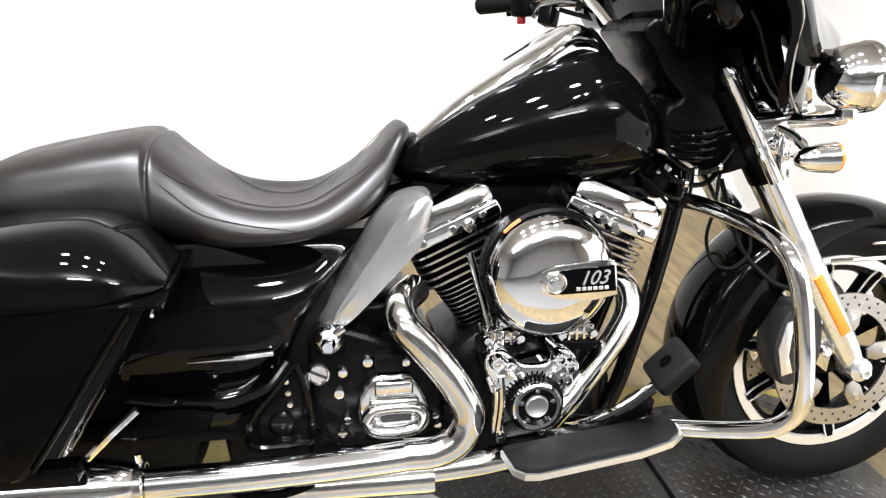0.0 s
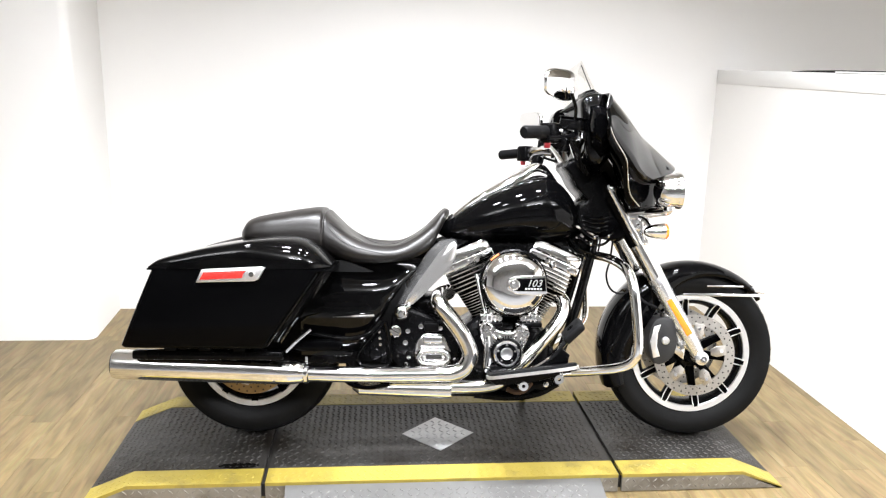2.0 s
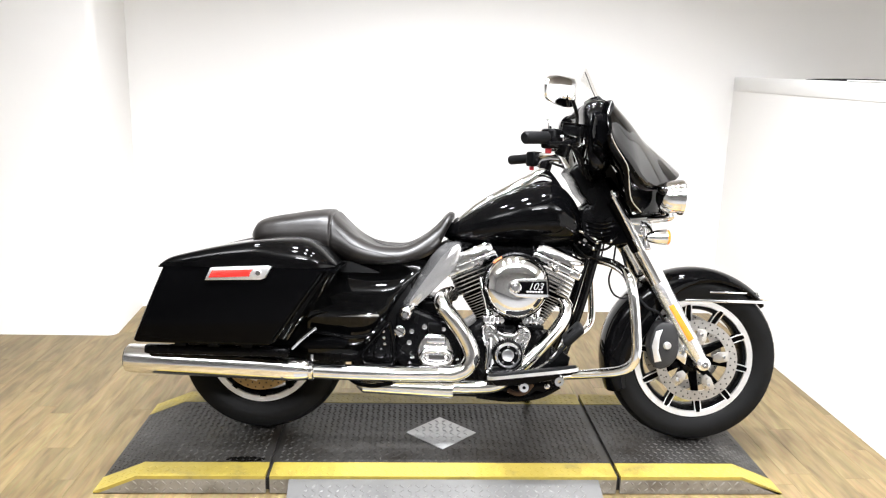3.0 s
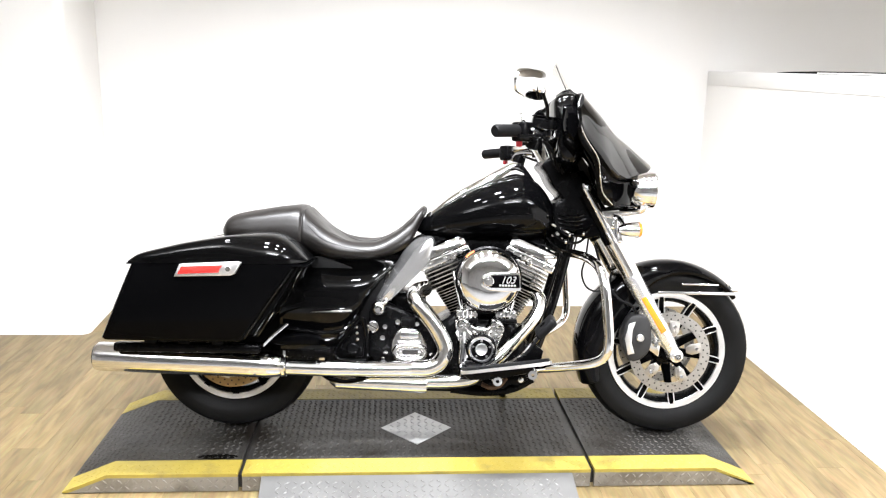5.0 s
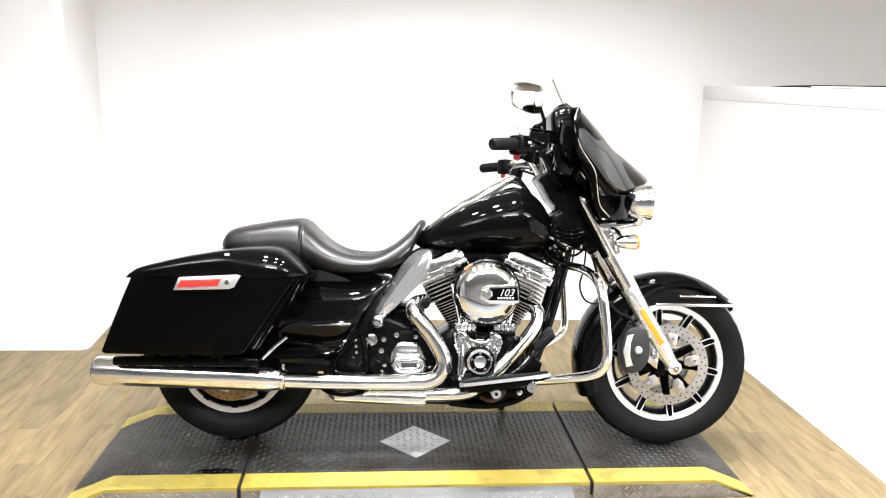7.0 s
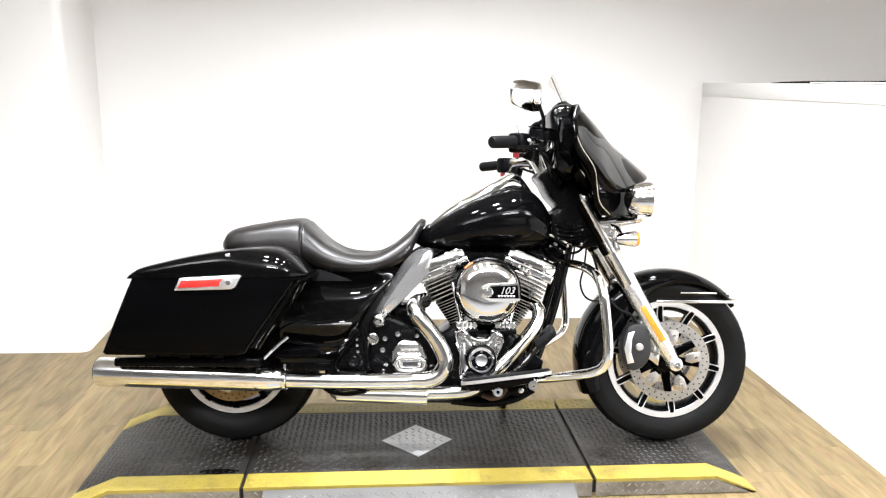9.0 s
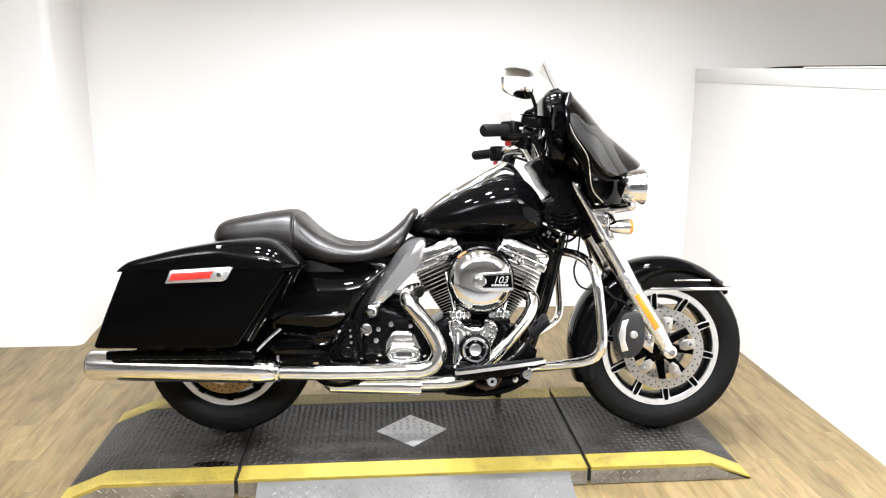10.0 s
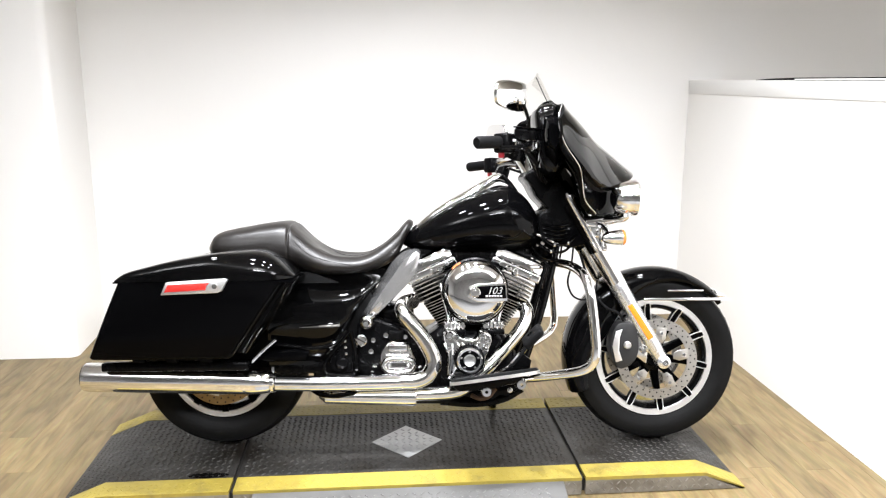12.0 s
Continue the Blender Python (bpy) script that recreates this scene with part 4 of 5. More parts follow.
def seat_ring(x, segs=48, grow=0.0):
    b, t, w = spline([x], SEAT)[0]
    power = 3.6 - 1.0 / (1 + math.exp(-(x - 0.27) / 0.03))
    dish = 0.022 * math.exp(-((x - 0.45) / 0.13) ** 2)
    notch = math.exp(-((x - 0.2665) / 0.0045) ** 2)
    t, w = t - 0.007 * notch, w - 0.005 * notch
    ring = []
    for px, py, pz in oval(w + grow, b - grow, t + grow, segs, power, x):
        if pz > (b + t) / 2:
            up = (pz - (b + t) / 2) / ((t - b) / 2)
            py *= 1 - 0.10 * up
            pz -= dish * max(0.0, 1 - (py / (w * 0.8)) ** 2)
            pz += 0.005 * math.exp(-((x - 0.47) / 0.16) ** 2) * math.exp(-((abs(py) / w - 0.76) / 0.12) ** 2)
        ring.append((px, py, pz))
    return ring


seat = part("seat", loft([seat_ring(x) for x in sorted([-0.014 + 0.718 * k / 90 for k in range(91)] + [0.2665 + 0.0022 * k for k in range(-6, 7)])]), LEATHER, bike, "black vinyl two-up seat", sharp=60)
SEAM = ((0.262, 5), (0.30, 3), (0.345, 2), (0.41, 3), (0.457, 2), (0.50, 0))
for sgn in (-1, 1):
    # k counts the ring's points from the flank upwards
    def on_seat(x, k):
        p = seat_ring(x, 96, 0.001)[k]
        return (p[0], sgn * p[1], p[2])
    part("piping", tube([on_seat(x, k) for x, k in ((0.268, 10), (0.29, 8), (0.33, 9), (0.375, 14), (0.42, 18), (0.467, 19), (0.52, 19), (0.57, 18), (0.62, 14), (0.665, 13))], 0.0008, 8), LEATHER, seat)
    part("seam", tube([on_seat(x, k) for x, k in SEAM], 0.0007, 6), LEATHER, seat)
part("seat_split", tube([(p[0], p[1], p[2]) for p in seat_ring(0.268, 96, 0.0003)[33:42]], 0.0014, 6, 2), GAP, seat, "stitched split between the seats")

# frame, side cover, under-seat body
frame_part = part("frame", tube([(1.20, 0, 0.86), (1.05, 0, 0.74), (0.72, 0, 0.70), (0.50, 0, 0.62), (0.30, 0, 0.56)], 0.022, 12), BLACK_SATIN, bike, "black steel frame")
for sgn in (-1, 1):
    part("down_tube", tube([(1.238, sgn * 0.05, 0.80), (1.228, sgn * 0.066, 0.75), (1.209, sgn * 0.078, 0.66), (1.174, sgn * 0.083, 0.52), (1.146, sgn * 0.086, 0.43), (1.088, sgn * 0.10, 0.28), (1.0, sgn * 0.115, 0.19), (0.80, sgn * 0.115, 0.18), (0.45, sgn * 0.115, 0.20), (0.40, sgn * 0.115, 0.30), (0.46, sgn * 0.12, 0.52)], 0.0165, 14), BLACK_WET, frame_part)
    part("swing_arm", block(0.0, 0.42, sgn * 0.13 - 0.018, sgn * 0.13 + 0.018, 0.285, 0.335, 0.008), BLACK_SATIN, frame_part)
    # a swept panel: full at the shoulder, drawn in at the waist, its front edge raked like the deflector
    shoulder = [(0.285, 0.128), (0.32, 0.150), (0.40, 0.166), (0.455, 0.176), (0.478, 0.178), (0.51, 0.172), (0.53, 0.171), (0.55, 0.166), (0.567, 0.157), (0.585, 0.143), (0.60, 0.129), (0.615, 0.116), (0.63, 0.108), (0.652, 0.106)]
    nose = [(0.285, 0.412), (0.32, 0.430), (0.40, 0.458), (0.485, 0.496), (0.545, 0.535), (0.60, 0.580), (0.635, 0.612), (0.652, 0.628)]
    rows = []
    for k in range(29):
        z = 0.285 + 0.367 * k / 28
        y, x1 = spline([z], shoulder)[0][0], spline([z], nose)[0][0]
        front = [(x1 - 0.225 * (1 - math.sin(math.pi / 2 * q / 12)) ** 1.0, y - (y - 0.105) * (q / 12) ** 5) for q in range(13)]
        rows.append([(0.195, sgn * 0.10, z), (0.195, sgn * y, z)] + [(x, sgn * v, z) for x, v in front] + [(x1 - 0.004, sgn * 0.098, z)])
    sc = part("side_cover", loft(rows), BLACK_WET, bike, "black gloss side cover", sharp=60)
    # chrome wedge stands in for the lamp glint on the cover's black ridge
    part("spear_glint", tube([(0.305, sgn * 0.183, 0.455), (0.345, sgn * 0.185, 0.457), (0.40, sgn * 0.185, 0.459), (0.446, sgn * 0.180, 0.460)], [0.0008, 0.003, 0.006, 0.006], 10), CHROME_WORN, sc, "bright pointed wedge drawn as the cover ridge's glint")
    brk = part("frame_bracket", tube([(0.482, sgn * 0.180, 0.440), (0.446, sgn * 0.184, 0.396), (0.396, sgn * 0.186, 0.330), (0.402, sgn * 0.184, 0.290), (0.480, sgn * 0.180, 0.285), (0.502, sgn * 0.178, 0.300), (0.500, sgn * 0.178, 0.372), (0.484, sgn * 0.180, 0.440)], 0.0075, 10, 5), BLACK_WET, bike, "black triangular frame bracket")
    part("bracket_plate", plate([(0.474, 0.418), (0.412, 0.335), (0.414, 0.30), (0.488, 0.296), (0.490, 0.395)], sgn * 0.16, sgn * 0.174, 0.004), BLACK_SATIN, brk)
    part("pivot_cap", lathe([(0, -0.008), (0.018, -0.006), (0.024, 0.0), (0.026, 0.008)], (0.452, sgn * 0.176, 0.325), (0, sgn * -1, 0) if sgn > 0 else "y", 20), BLACK_SATIN, brk)
    for z in (0.405, 0.383, 0.361):
        part("bolt", lathe([(0, -0.005), (0.005, -0.004), (0.006, 0.003)], (0.466 - (z - 0.383) * 0.1, sgn * 0.176, z), "y", 10), CHROME_WORN, brk)
    part("foot_peg_mount", plate([(0.16, 0.36), (0.20, 0.345), (0.335, 0.35), (0.345, 0.375), (0.30, 0.385), (0.22, 0.38)], sgn * 0.18, sgn * 0.235, 0.008), BLACK, bike, "black passenger peg mount")
    part("peg_rail", tube([(0.20, sgn * 0.195, 0.405), (0.28, sgn * 0.20, 0.392), (0.36, sgn * 0.20, 0.384), (0.43, sgn * 0.19, 0.40), (0.47, sgn * 0.175, 0.44)], 0.009, 10), BLACK_WET, frame_part, "black tube behind the bag")
    part("inner_guard", plate([(-0.26, 0.30), (0.0, 0.25), (0.275, 0.24), (0.285, 0.278), (0.345, 0.28), (0.35, 0.24), (0.46, 0.24), (0.46, 0.60), (0.34, 0.645), (0.0, 0.645), (-0.26, 0.45)], sgn * 0.112, sgn * 0.125, 0.004), BLACK_PLASTIC, bike, "black inner guard")
part("battery_box", block(0.24, 0.56, -0.13, 0.13, 0.36, 0.60, 0.02), BLACK_PLASTIC, bike, "black battery box")
part("oil_tank", block(0.352, 0.50, -0.15, 0.15, 0.21, 0.40, 0.02), BLACK_SATIN, bike, "black housing")
defl = [(0.519, 0.493), (0.560, 0.561), (0.604, 0.639), (0.628, 0.676), (0.662, 0.709), (0.696, 0.722), (0.725, 0.720), (0.729, 0.699), (0.709, 0.629), (0.649, 0.562), (0.583, 0.495), (0.546, 0.488)]
face = [(0.550, 0.507), (0.591, 0.573), (0.636, 0.636), (0.663, 0.676), (0.692, 0.703), (0.714, 0.715), (0.724, 0.711), (0.726, 0.696), (0.706, 0.631), (0.647, 0.566), (0.581, 0.501), (0.562, 0.497)]


def outline(pts, k):
    """A closed smooth outline drawn in by k about the middle of the deflector."""
    return [Vector((0.635 + (p.x - 0.635) * k, 0, 0.60 + (p.z - 0.60) * k)) for p in smooth_path([Vector((x, 0, z)) for x, z in [pts[-1]] + pts + pts[:2]], 4)[4:4 * 13]]


for sgn in (-1, 1):
    part("air_deflector", loft([[(p.x, sgn * y, p.z) for p in outline(o, k)] for o, k, y in ((defl, 1, 0.10), (defl, 1, 0.116), (defl, 0.988, 0.124), (face, 1.012, 0.159), (face, 1, 0.1620), (face, 0.985, 0.1632), (face, 0.5, 0.1640))]), SILVER, bike, "silver painted air deflector", sharp=50)
# rear fender, saddlebags
part("rear_fender", fender_shell(RA + Vector((0.0, 0, 0.02)), 0.345, 0.105, 175, 18, 30, lambda u: 0.12, tip=0), BLACK, bike, "black rear fender", sharp=50)


def saddlebag(sgn):
    def ring(z, grow=0.0, outer=0.43):
        """A level cut through the bag: rounded corners, raked ends."""
        u = (z - 0.40) / 0.237
        x0, x1 = -0.328 + 0.100 * u - grow, 0.128 + 0.162 * u + grow
        y0, y1, r = 0.14 - grow, outer + grow, 0.020
        pts = []
        for cx, cy, a0 in ((x1 - r, y1 - r, 0), (x0 + r, y1 - r, 90), (x0 + r, y0 + r, 180), (x1 - r, y0 + r, 270)):
            for k in range(5):
                a = radians(a0 + 22.5 * k)
                pts.append((cx + r * math.cos(a), sgn * (cy + r * math.sin(a)), z))
        return pts
    base = part("saddlebag", loft([ring(0.388, -0.016, 0.412), ring(0.391, -0.006, 0.412), ring(0.398, 0.0, 0.412), ring(0.48, 0.0, 0.4205), ring(0.56, 0.0, 0.4265), ring(0.60, 0.0, 0.4275), ring(0.637, 0.0, 0.426)]), BLACK, bike, "black hard saddlebag", sharp=45)
    # the front bulge that meets the side cover
    part("bag_front", loft([[(x, sgn * y, z) for x, z in ((0.12, 0.40), (0.16, 0.40), (0.27, 0.56), (0.325, 0.645), (0.24, 0.645), (0.2, 0.56))] for y in (0.16, 0.22, 0.36)] + [[(x, sgn * 0.385, z) for x, z in ((0.13, 0.41), (0.15, 0.41), (0.255, 0.56), (0.30, 0.64), (0.25, 0.64), (0.2, 0.56))]]), BLACK_WET, base, sharp=45)
    tab = [(-0.240, 0.640, 0.646, 0.125), (-0.21, 0.640, 0.666, 0.140), (-0.13, 0.641, 0.688, 0.145), (-0.06, 0.641, 0.704, 0.147), (0.02, 0.642, 0.718, 0.147), (0.08, 0.642, 0.727, 0.146), (0.16, 0.643, 0.732, 0.144), (0.22, 0.643, 0.728, 0.138), (0.265, 0.644, 0.706, 0.124), (0.30, 0.646, 0.674, 0.10), (0.318, 0.648, 0.655, 0.08)]
    xs = [-0.240 + 0.558 * k / 36 for k in range(37)]
    rings = []
    for x, (b, t, w) in zip(xs, spline(xs, tab)):
        h = t - b
        front = 1 / (1 + math.exp(-(x - 0.12) / 0.03))
        prof = [(1.0, 0.0), (1.0, 0.35), (0.985, 0.62), (0.955, 0.84), (0.90, 0.96), (0.80, 1.01), (0.5, 1.03), (0.0, 1.05), (-0.5, 1.03), (-0.85, 1.0), (-0.96, 0.85), (-1.0, 0.5), (-1.0, 0.0)]
        dome = [(1.0, 0.0), (1.0, 0.22), (0.97, 0.44), (0.90, 0.66), (0.78, 0.83), (0.62, 0.95), (0.4, 1.03), (0.0, 1.06), (-0.4, 1.03), (-0.7, 0.95), (-0.9, 0.75), (-1.0, 0.4), (-1.0, 0.0)]
        ring = [(x, sgn * (0.284 + w * (p[0] * (1 - front) + q[0] * front)), b + h * (p[1] * (1 - front) + q[1] * front)) for p, q in zip(prof, dome)]
        rings.append(ring)
    part("lid", loft(rings), BLACK_WET, base, "rounded black lid", sharp=40)
    part("lid_seam", block(-0.238, 0.325, sgn * 0.285 - 0.141, sgn * 0.285 + 0.141, 0.6365, 0.6415), BLACK, base)
    fr = part("marker_light", plate([(-0.087, 0.600), (-0.070, 0.640), (-0.06, 0.642), (0.113, 0.652), (0.124, 0.648), (0.104, 0.612), (0.09, 0.606)], sgn * 0.424, sgn * 0.440, 0.004), ALLOY, base, "bright metal marker light")
    part("red_lens", plate([(-0.074, 0.609), (-0.062, 0.633), (0.068, 0.640), (0.058, 0.628), (0.055, 0.616)], sgn * 0.4385, sgn * 0.446, 0.002), RED, base, "red reflector lens")
    part("light_bolt", lathe([(0, -0.003), (0.008, -0.002), (0.010, 0.004)], (0.083, sgn * 0.442, 0.628), (0, sgn * -1, 0), 14), CHROME_WORN, base)
    part("hinge", block(-0.245, -0.215, sgn * 0.30 - 0.02, sgn * 0.30 + 0.02, 0.632, 0.65, 0.004), BLACK_SATIN, base)
    part("bag_guard", tube([(0.165, sgn * 0.30, 0.36), (0.205, sgn * 0.305, 0.40), (0.245, sgn * 0.30, 0.434)], 0.007, 10), CHROME, base, "chrome guard rail end")
    # glossy bead added to draw the highlight line down the bag's front corner
    part("highlight_bead", tube([(0.128 + 0.684 * (z - 0.40) - 0.004, sgn * y, z) for z, y in ((0.405, 0.409), (0.50, 0.420), (0.566, 0.429), (0.63, 0.424))], 0.0035, 8), BLACK_WET, base)
    for x in (-0.20, -0.09, 0.02):
        part("bag_foot", block(x - 0.02, x + 0.02, sgn * 0.315 - 0.015, sgn * 0.315 + 0.015, 0.36, 0.392, 0.004), BLACK_SATIN, base)
    part("bag_rail", block(-0.32, 0.16, sgn * 0.315 - 0.02, sgn * 0.315 + 0.02, 0.336, 0.366, 0.008), BLACK_SATIN, base)
    return base


saddlebag(-1)
saddlebag(1)

# exhaust
for sgn in (-1, 1):
    ex = part("muffler", tube([(-0.402, sgn * 0.262, 0.306), (-0.399, sgn * 0.262, 0.306), (-0.385, sgn * 0.262, 0.305), (0.05, sgn * 0.258, 0.290), (0.17, sgn * 0.255, 0.283), (0.21, sgn * 0.252, 0.279), (0.222, sgn * 0.252, 0.279)], [0.040, 0.0465, 0.049, 0.0475, 0.044, 0.036, 0.03], 32, 2, smooth=False), CHROME, bike, "long chrome muffler")
    part("muffler_mouth", lathe([(0.039, -0.004), (0.036, 0.03), (0, 0.03)], (-0.401, sgn * 0.262, 0.306), "x"), GAP, ex)
    part("clamp_band", lathe([(0.034, 0), (0.0375, 0.003), (0.0375, 0.013), (0.034, 0.016)], (0.218, sgn * 0.252, 0.279), "x"), CHROME, ex)
    part("clamp_bolt", lathe([(0, -0.01), (0.006, -0.01), (0.006, 0.012)], (0.226, sgn * 0.25, 0.32), "z", 8), CHROME, ex)
    part("header_pipe", tube([(0.23, sgn * 0.252, 0.276), (0.40, sgn * 0.248, 0.272), (0.60, sgn * 0.24, 0.272), (0.70, sgn * 0.235, 0.275)], 0.027, 20), CHROME, ex)
part("rear_header", tube([(0.66, -0.236, 0.275), (0.715, -0.236, 0.276), (0.757, -0.236, 0.298), (0.774, -0.235, 0.345), (0.745, -0.232, 0.410), (0.70, -0.225, 0.470), (0.668, -0.208, 0.508), (0.670, -0.165, 0.530), (0.70, -0.11, 0.536)], 0.0285, 22), CHROME_WORN, bike, "bent chrome header pipe")
part("front_header", tube([(1.04, -0.02, 0.512), (1.078, -0.055, 0.522), (1.110, -0.085, 0.508), (1.112, -0.108, 0.470), (1.082, -0.128, 0.424), (1.030, -0.145, 0.366), (0.984, -0.158, 0.320), (0.935, -0.173, 0.278), (0.88, -0.19, 0.236), (0.82, -0.195, 0.222), (0.70, -0.205, 0.222), (0.52, -0.205, 0.224)], 0.0250, 22), CHROME_WORN, bike, "chrome front header pipe")
part("lower_shield", tube([(0.38, -0.205, 0.224), (0.40, -0.210, 0.220), (0.70, -0.212, 0.214), (0.712, -0.212, 0.214)], [0.014, 0.027, 0.032, 0.031], 22, smooth=False), CHROME_WORN, bike, "chrome pipe shield")

# engine
CR = Vector((0.917, 0, 0.25))
engine = part("engine", plate([(0.72, 0.26), (0.75, 0.41), (0.82, 0.455), (1.00, 0.45), (1.07, 0.36), (1.06, 0.24), (0.98, 0.17), (0.80, 0.17)], -0.13, 0.13, 0.03, segs=3), BLACK_SATIN, bike, "black and chrome V-twin engine")


def fin_mesh(hx, hy, t, rim):
    """A square cooling fin with rounded corners: black faces, a bright rim."""
    bm = bmesh.new()
    ring = []
    for sx, sy, a0 in ((1, 1, 0), (-1, 1, 90), (-1, -1, 180), (1, -1, 270)):
        for k in range(4):
            a = radians(a0 + 30 * k)
            ring.append(((hx - 0.028) * sx + 0.028 * math.cos(a), (hy - 0.028) * sy + 0.028 * math.sin(a)))
    loft([[(x * k, y * k, z) for x, y in ring] for k, z in ((0.95, -t), (0.995, -t * rim), (1.0, -t * rim * 0.6), (1.0, t * rim * 0.8), (0.95, t))], bm=bm)
    bm.normal_update()
    for f in bm.faces:
        f.material_index = 1 if len(f.verts) == 4 and abs(f.normal.z) < 0.05 else 0
    return mesh_of(bm, [BLACK_SATIN, STEEL], 40)


FIN, HEADFIN = fin_mesh(0.076, 0.096, 0.0024, 0.7), fin_mesh(0.092, 0.106, 0.0034, 0.85)
for sgn in (-1, 1):
    tilt = Matrix.Translation((0.922, 0, 0.305)) @ Matrix.Rotation(radians(24 * sgn), 4, "Y") @ Matrix.Translation((0, 0, -0.055))
    cyl = part("cylinder", lathe([(0.058, 0.14), (0.058, 0.36), (0, 0.36)], axis="z"), BLACK_SATIN, engine)
    cyl.matrix_basis = tilt
    for k in range(12):
        f = new("cooling_fin", FIN)
        f.parent = engine
        f.matrix_basis = tilt @ Matrix.Translation((0, 0, 0.205 + 0.0105 * k)) @ Matrix.Diagonal((0.76 + 0.024 * k, 0.88 + 0.011 * k, 1, 1))
    for k in range(5):
        f = new("cooling_fin", HEADFIN)
        f.parent = engine
        f.matrix_basis = tilt @ Matrix.Translation((0, 0, 0.339 + 0.0148 * k))
    rb = part("rocker_box", block(-0.096, 0.096, -0.112, 0.112, 0.412, 0.444, 0.007, segs=3), CHROME, engine, "chrome rocker box")
    rb.matrix_basis = tilt
    rt = part("rocker_cover", loft([[(x * k, y * k, z) for x, y in ((-0.084, -0.10), (-0.065, -0.11), (0.065, -0.11), (0.084, -0.10), (0.084, 0.10), (0.065, 0.11), (-0.065, 0.11), (-0.084, 0.10))] for k, z in ((1.04, 0.444), (1.06, 0.447), (1.06, 0.466), (1.0, 0.480), (0.84, 0.488))]), CHROME, engine, "chrome rocker cover")
    rt.matrix_basis = tilt
    for x in (-0.06, 0, 0.06):
        b = part("bolt", lathe([(0, -0.008), (0.006, -0.008), (0.008, -0.002), (0.008, 0.004)], (x, -0.110, 0.426), segs=10), CHROME, engine)
        b.matrix_basis = tilt
    # pushrod tubes
    foot = Vector((CR.x + sgn * 0.068, -0.15, 0.45))
    for k in (0, 1):
        topp = tilt @ Vector((-sgn * (0.045 - 0.035 * k), -0.104, 0.37))
        part("pushrod_tube", tube([foot + Vector((sgn * (0.012 + 0.022 * k) - sgn * 0.02, 0, 0)), topp], 0.0085, 12), CHROME, engine, "chrome pushrod tube")
    part("lifter_block", block(foot.x - 0.036, foot.x + 0.036, -0.178, -0.11, 0.442, 0.470, 0.006), CHROME, engine, "chrome lifter block")
    part("gasket", block(foot.x - 0.040, foot.x + 0.040, -0.186, -0.11, 0.425, 0.4415, 0.004), BLACK_SATIN, engine, "black band under the lifter block")
    for k in range(5):
        part("lifter_rib", tube([(foot.x - 0.028 + 0.014 * k, -0.179, 0.444), (foot.x - 0.028 + 0.014 * k, -0.180, 0.468)], 0.0032, 8), CHROME, engine)
    part("pushrod_base", lathe([(0.016, 0.0), (0.016, 0.012), (0.011, 0.016), (0.011, 0.028)], (foot.x - sgn * 0.008, -0.15, 0.470), "z", 16), CHROME, engine)
    for k in (-1, 1):
        part("bolt", lathe([(0, -0.008), (0.007, -0.008), (0.009, 0.004)], (foot.x + 0.030 * k, -0.182, 0.456), segs=8), CHROME, engine)
part("cam_cover", plate([(0.806, 0.420), (0.816, 0.440), (0.842, 0.446), (0.858, 0.432), (0.88, 0.418), (0.92, 0.416), (0.932, 0.434), (0.955, 0.440), (0.976, 0.422), (0.972, 0.385), (0.955, 0.345), (0.95, 0.30), (0.90, 0.275), (0.835, 0.274), (0.82, 0.29), (0.822, 0.36)], -0.213, -0.12, 0.010, segs=3, round_n=3), CHROME, engine, "chrome cam cover")
part("timer_ring", lathe([(0.02, -0.010), (0.042, -0.010), (0.052, -0.004), (0.056, 0.01)], (0.899, -0.217, 0.342), segs=40), BLACK_SATIN, engine)
for k in range(12):
    a = radians(75 + 9 * k)
    part("timer_rib", tube([(0.899 + r * math.cos(a), -0.219 - d, 0.342 + r * math.sin(a)) for r, d in ((0.046, 0.004), (0.060, 0.002))], 0.0018, 6), BLACK_WET, engine)
part("timer_rim", lathe([(0.0345, -0.010), (0.0355, -0.0165), (0.041, -0.0170), (0.045, -0.0145), (0.047, -0.006)], (0.899, -0.217, 0.342), segs=40), CHROME, engine, "chrome ring")
part("timer_dome", lathe([(0, -0.012), (0.014, -0.014), (0.019, -0.016), (0.021, -0.013), (0.022, -0.008)], (0.899, -0.217, 0.342), segs=32), ALLOY, engine, "polished timer cover")
for k in range(5):
    a = radians(90 + 72 * k)
    part("bolt", lathe([(0, -0.006), (0.0045, -0.005), (0.0055, 0.002)], (0.899 + 0.030 * math.cos(a), -0.2275, 0.342 + 0.030 * math.sin(a)), segs=10), CHROME, engine)
for x, z in ((0.829, 0.427), (0.942, 0.425), (0.962, 0.410), (0.835, 0.283), (0.828, 0.38), (0.91, 0.287)):
    part("bolt", lathe([(0, -0.009), (0.006, -0.008), (0.008, -0.002), (0.008, 0.006)], (x, -0.215, z), segs=10), CHROME, engine)
for x, z, r in ((0.829, 0.427, 0.014), (0.852, 0.420, 0.011), (0.942, 0.425, 0.013), (0.962, 0.410, 0.014), (0.955, 0.384, 0.011), (0.835, 0.283, 0.011)):
    part("cover_boss", lathe([(r * 0.55, -0.013), (r * 0.8, -0.013), (r, -0.009), (r * 1.12, 0.004)], (x, -0.214, z), segs=18), CHROME, engine)
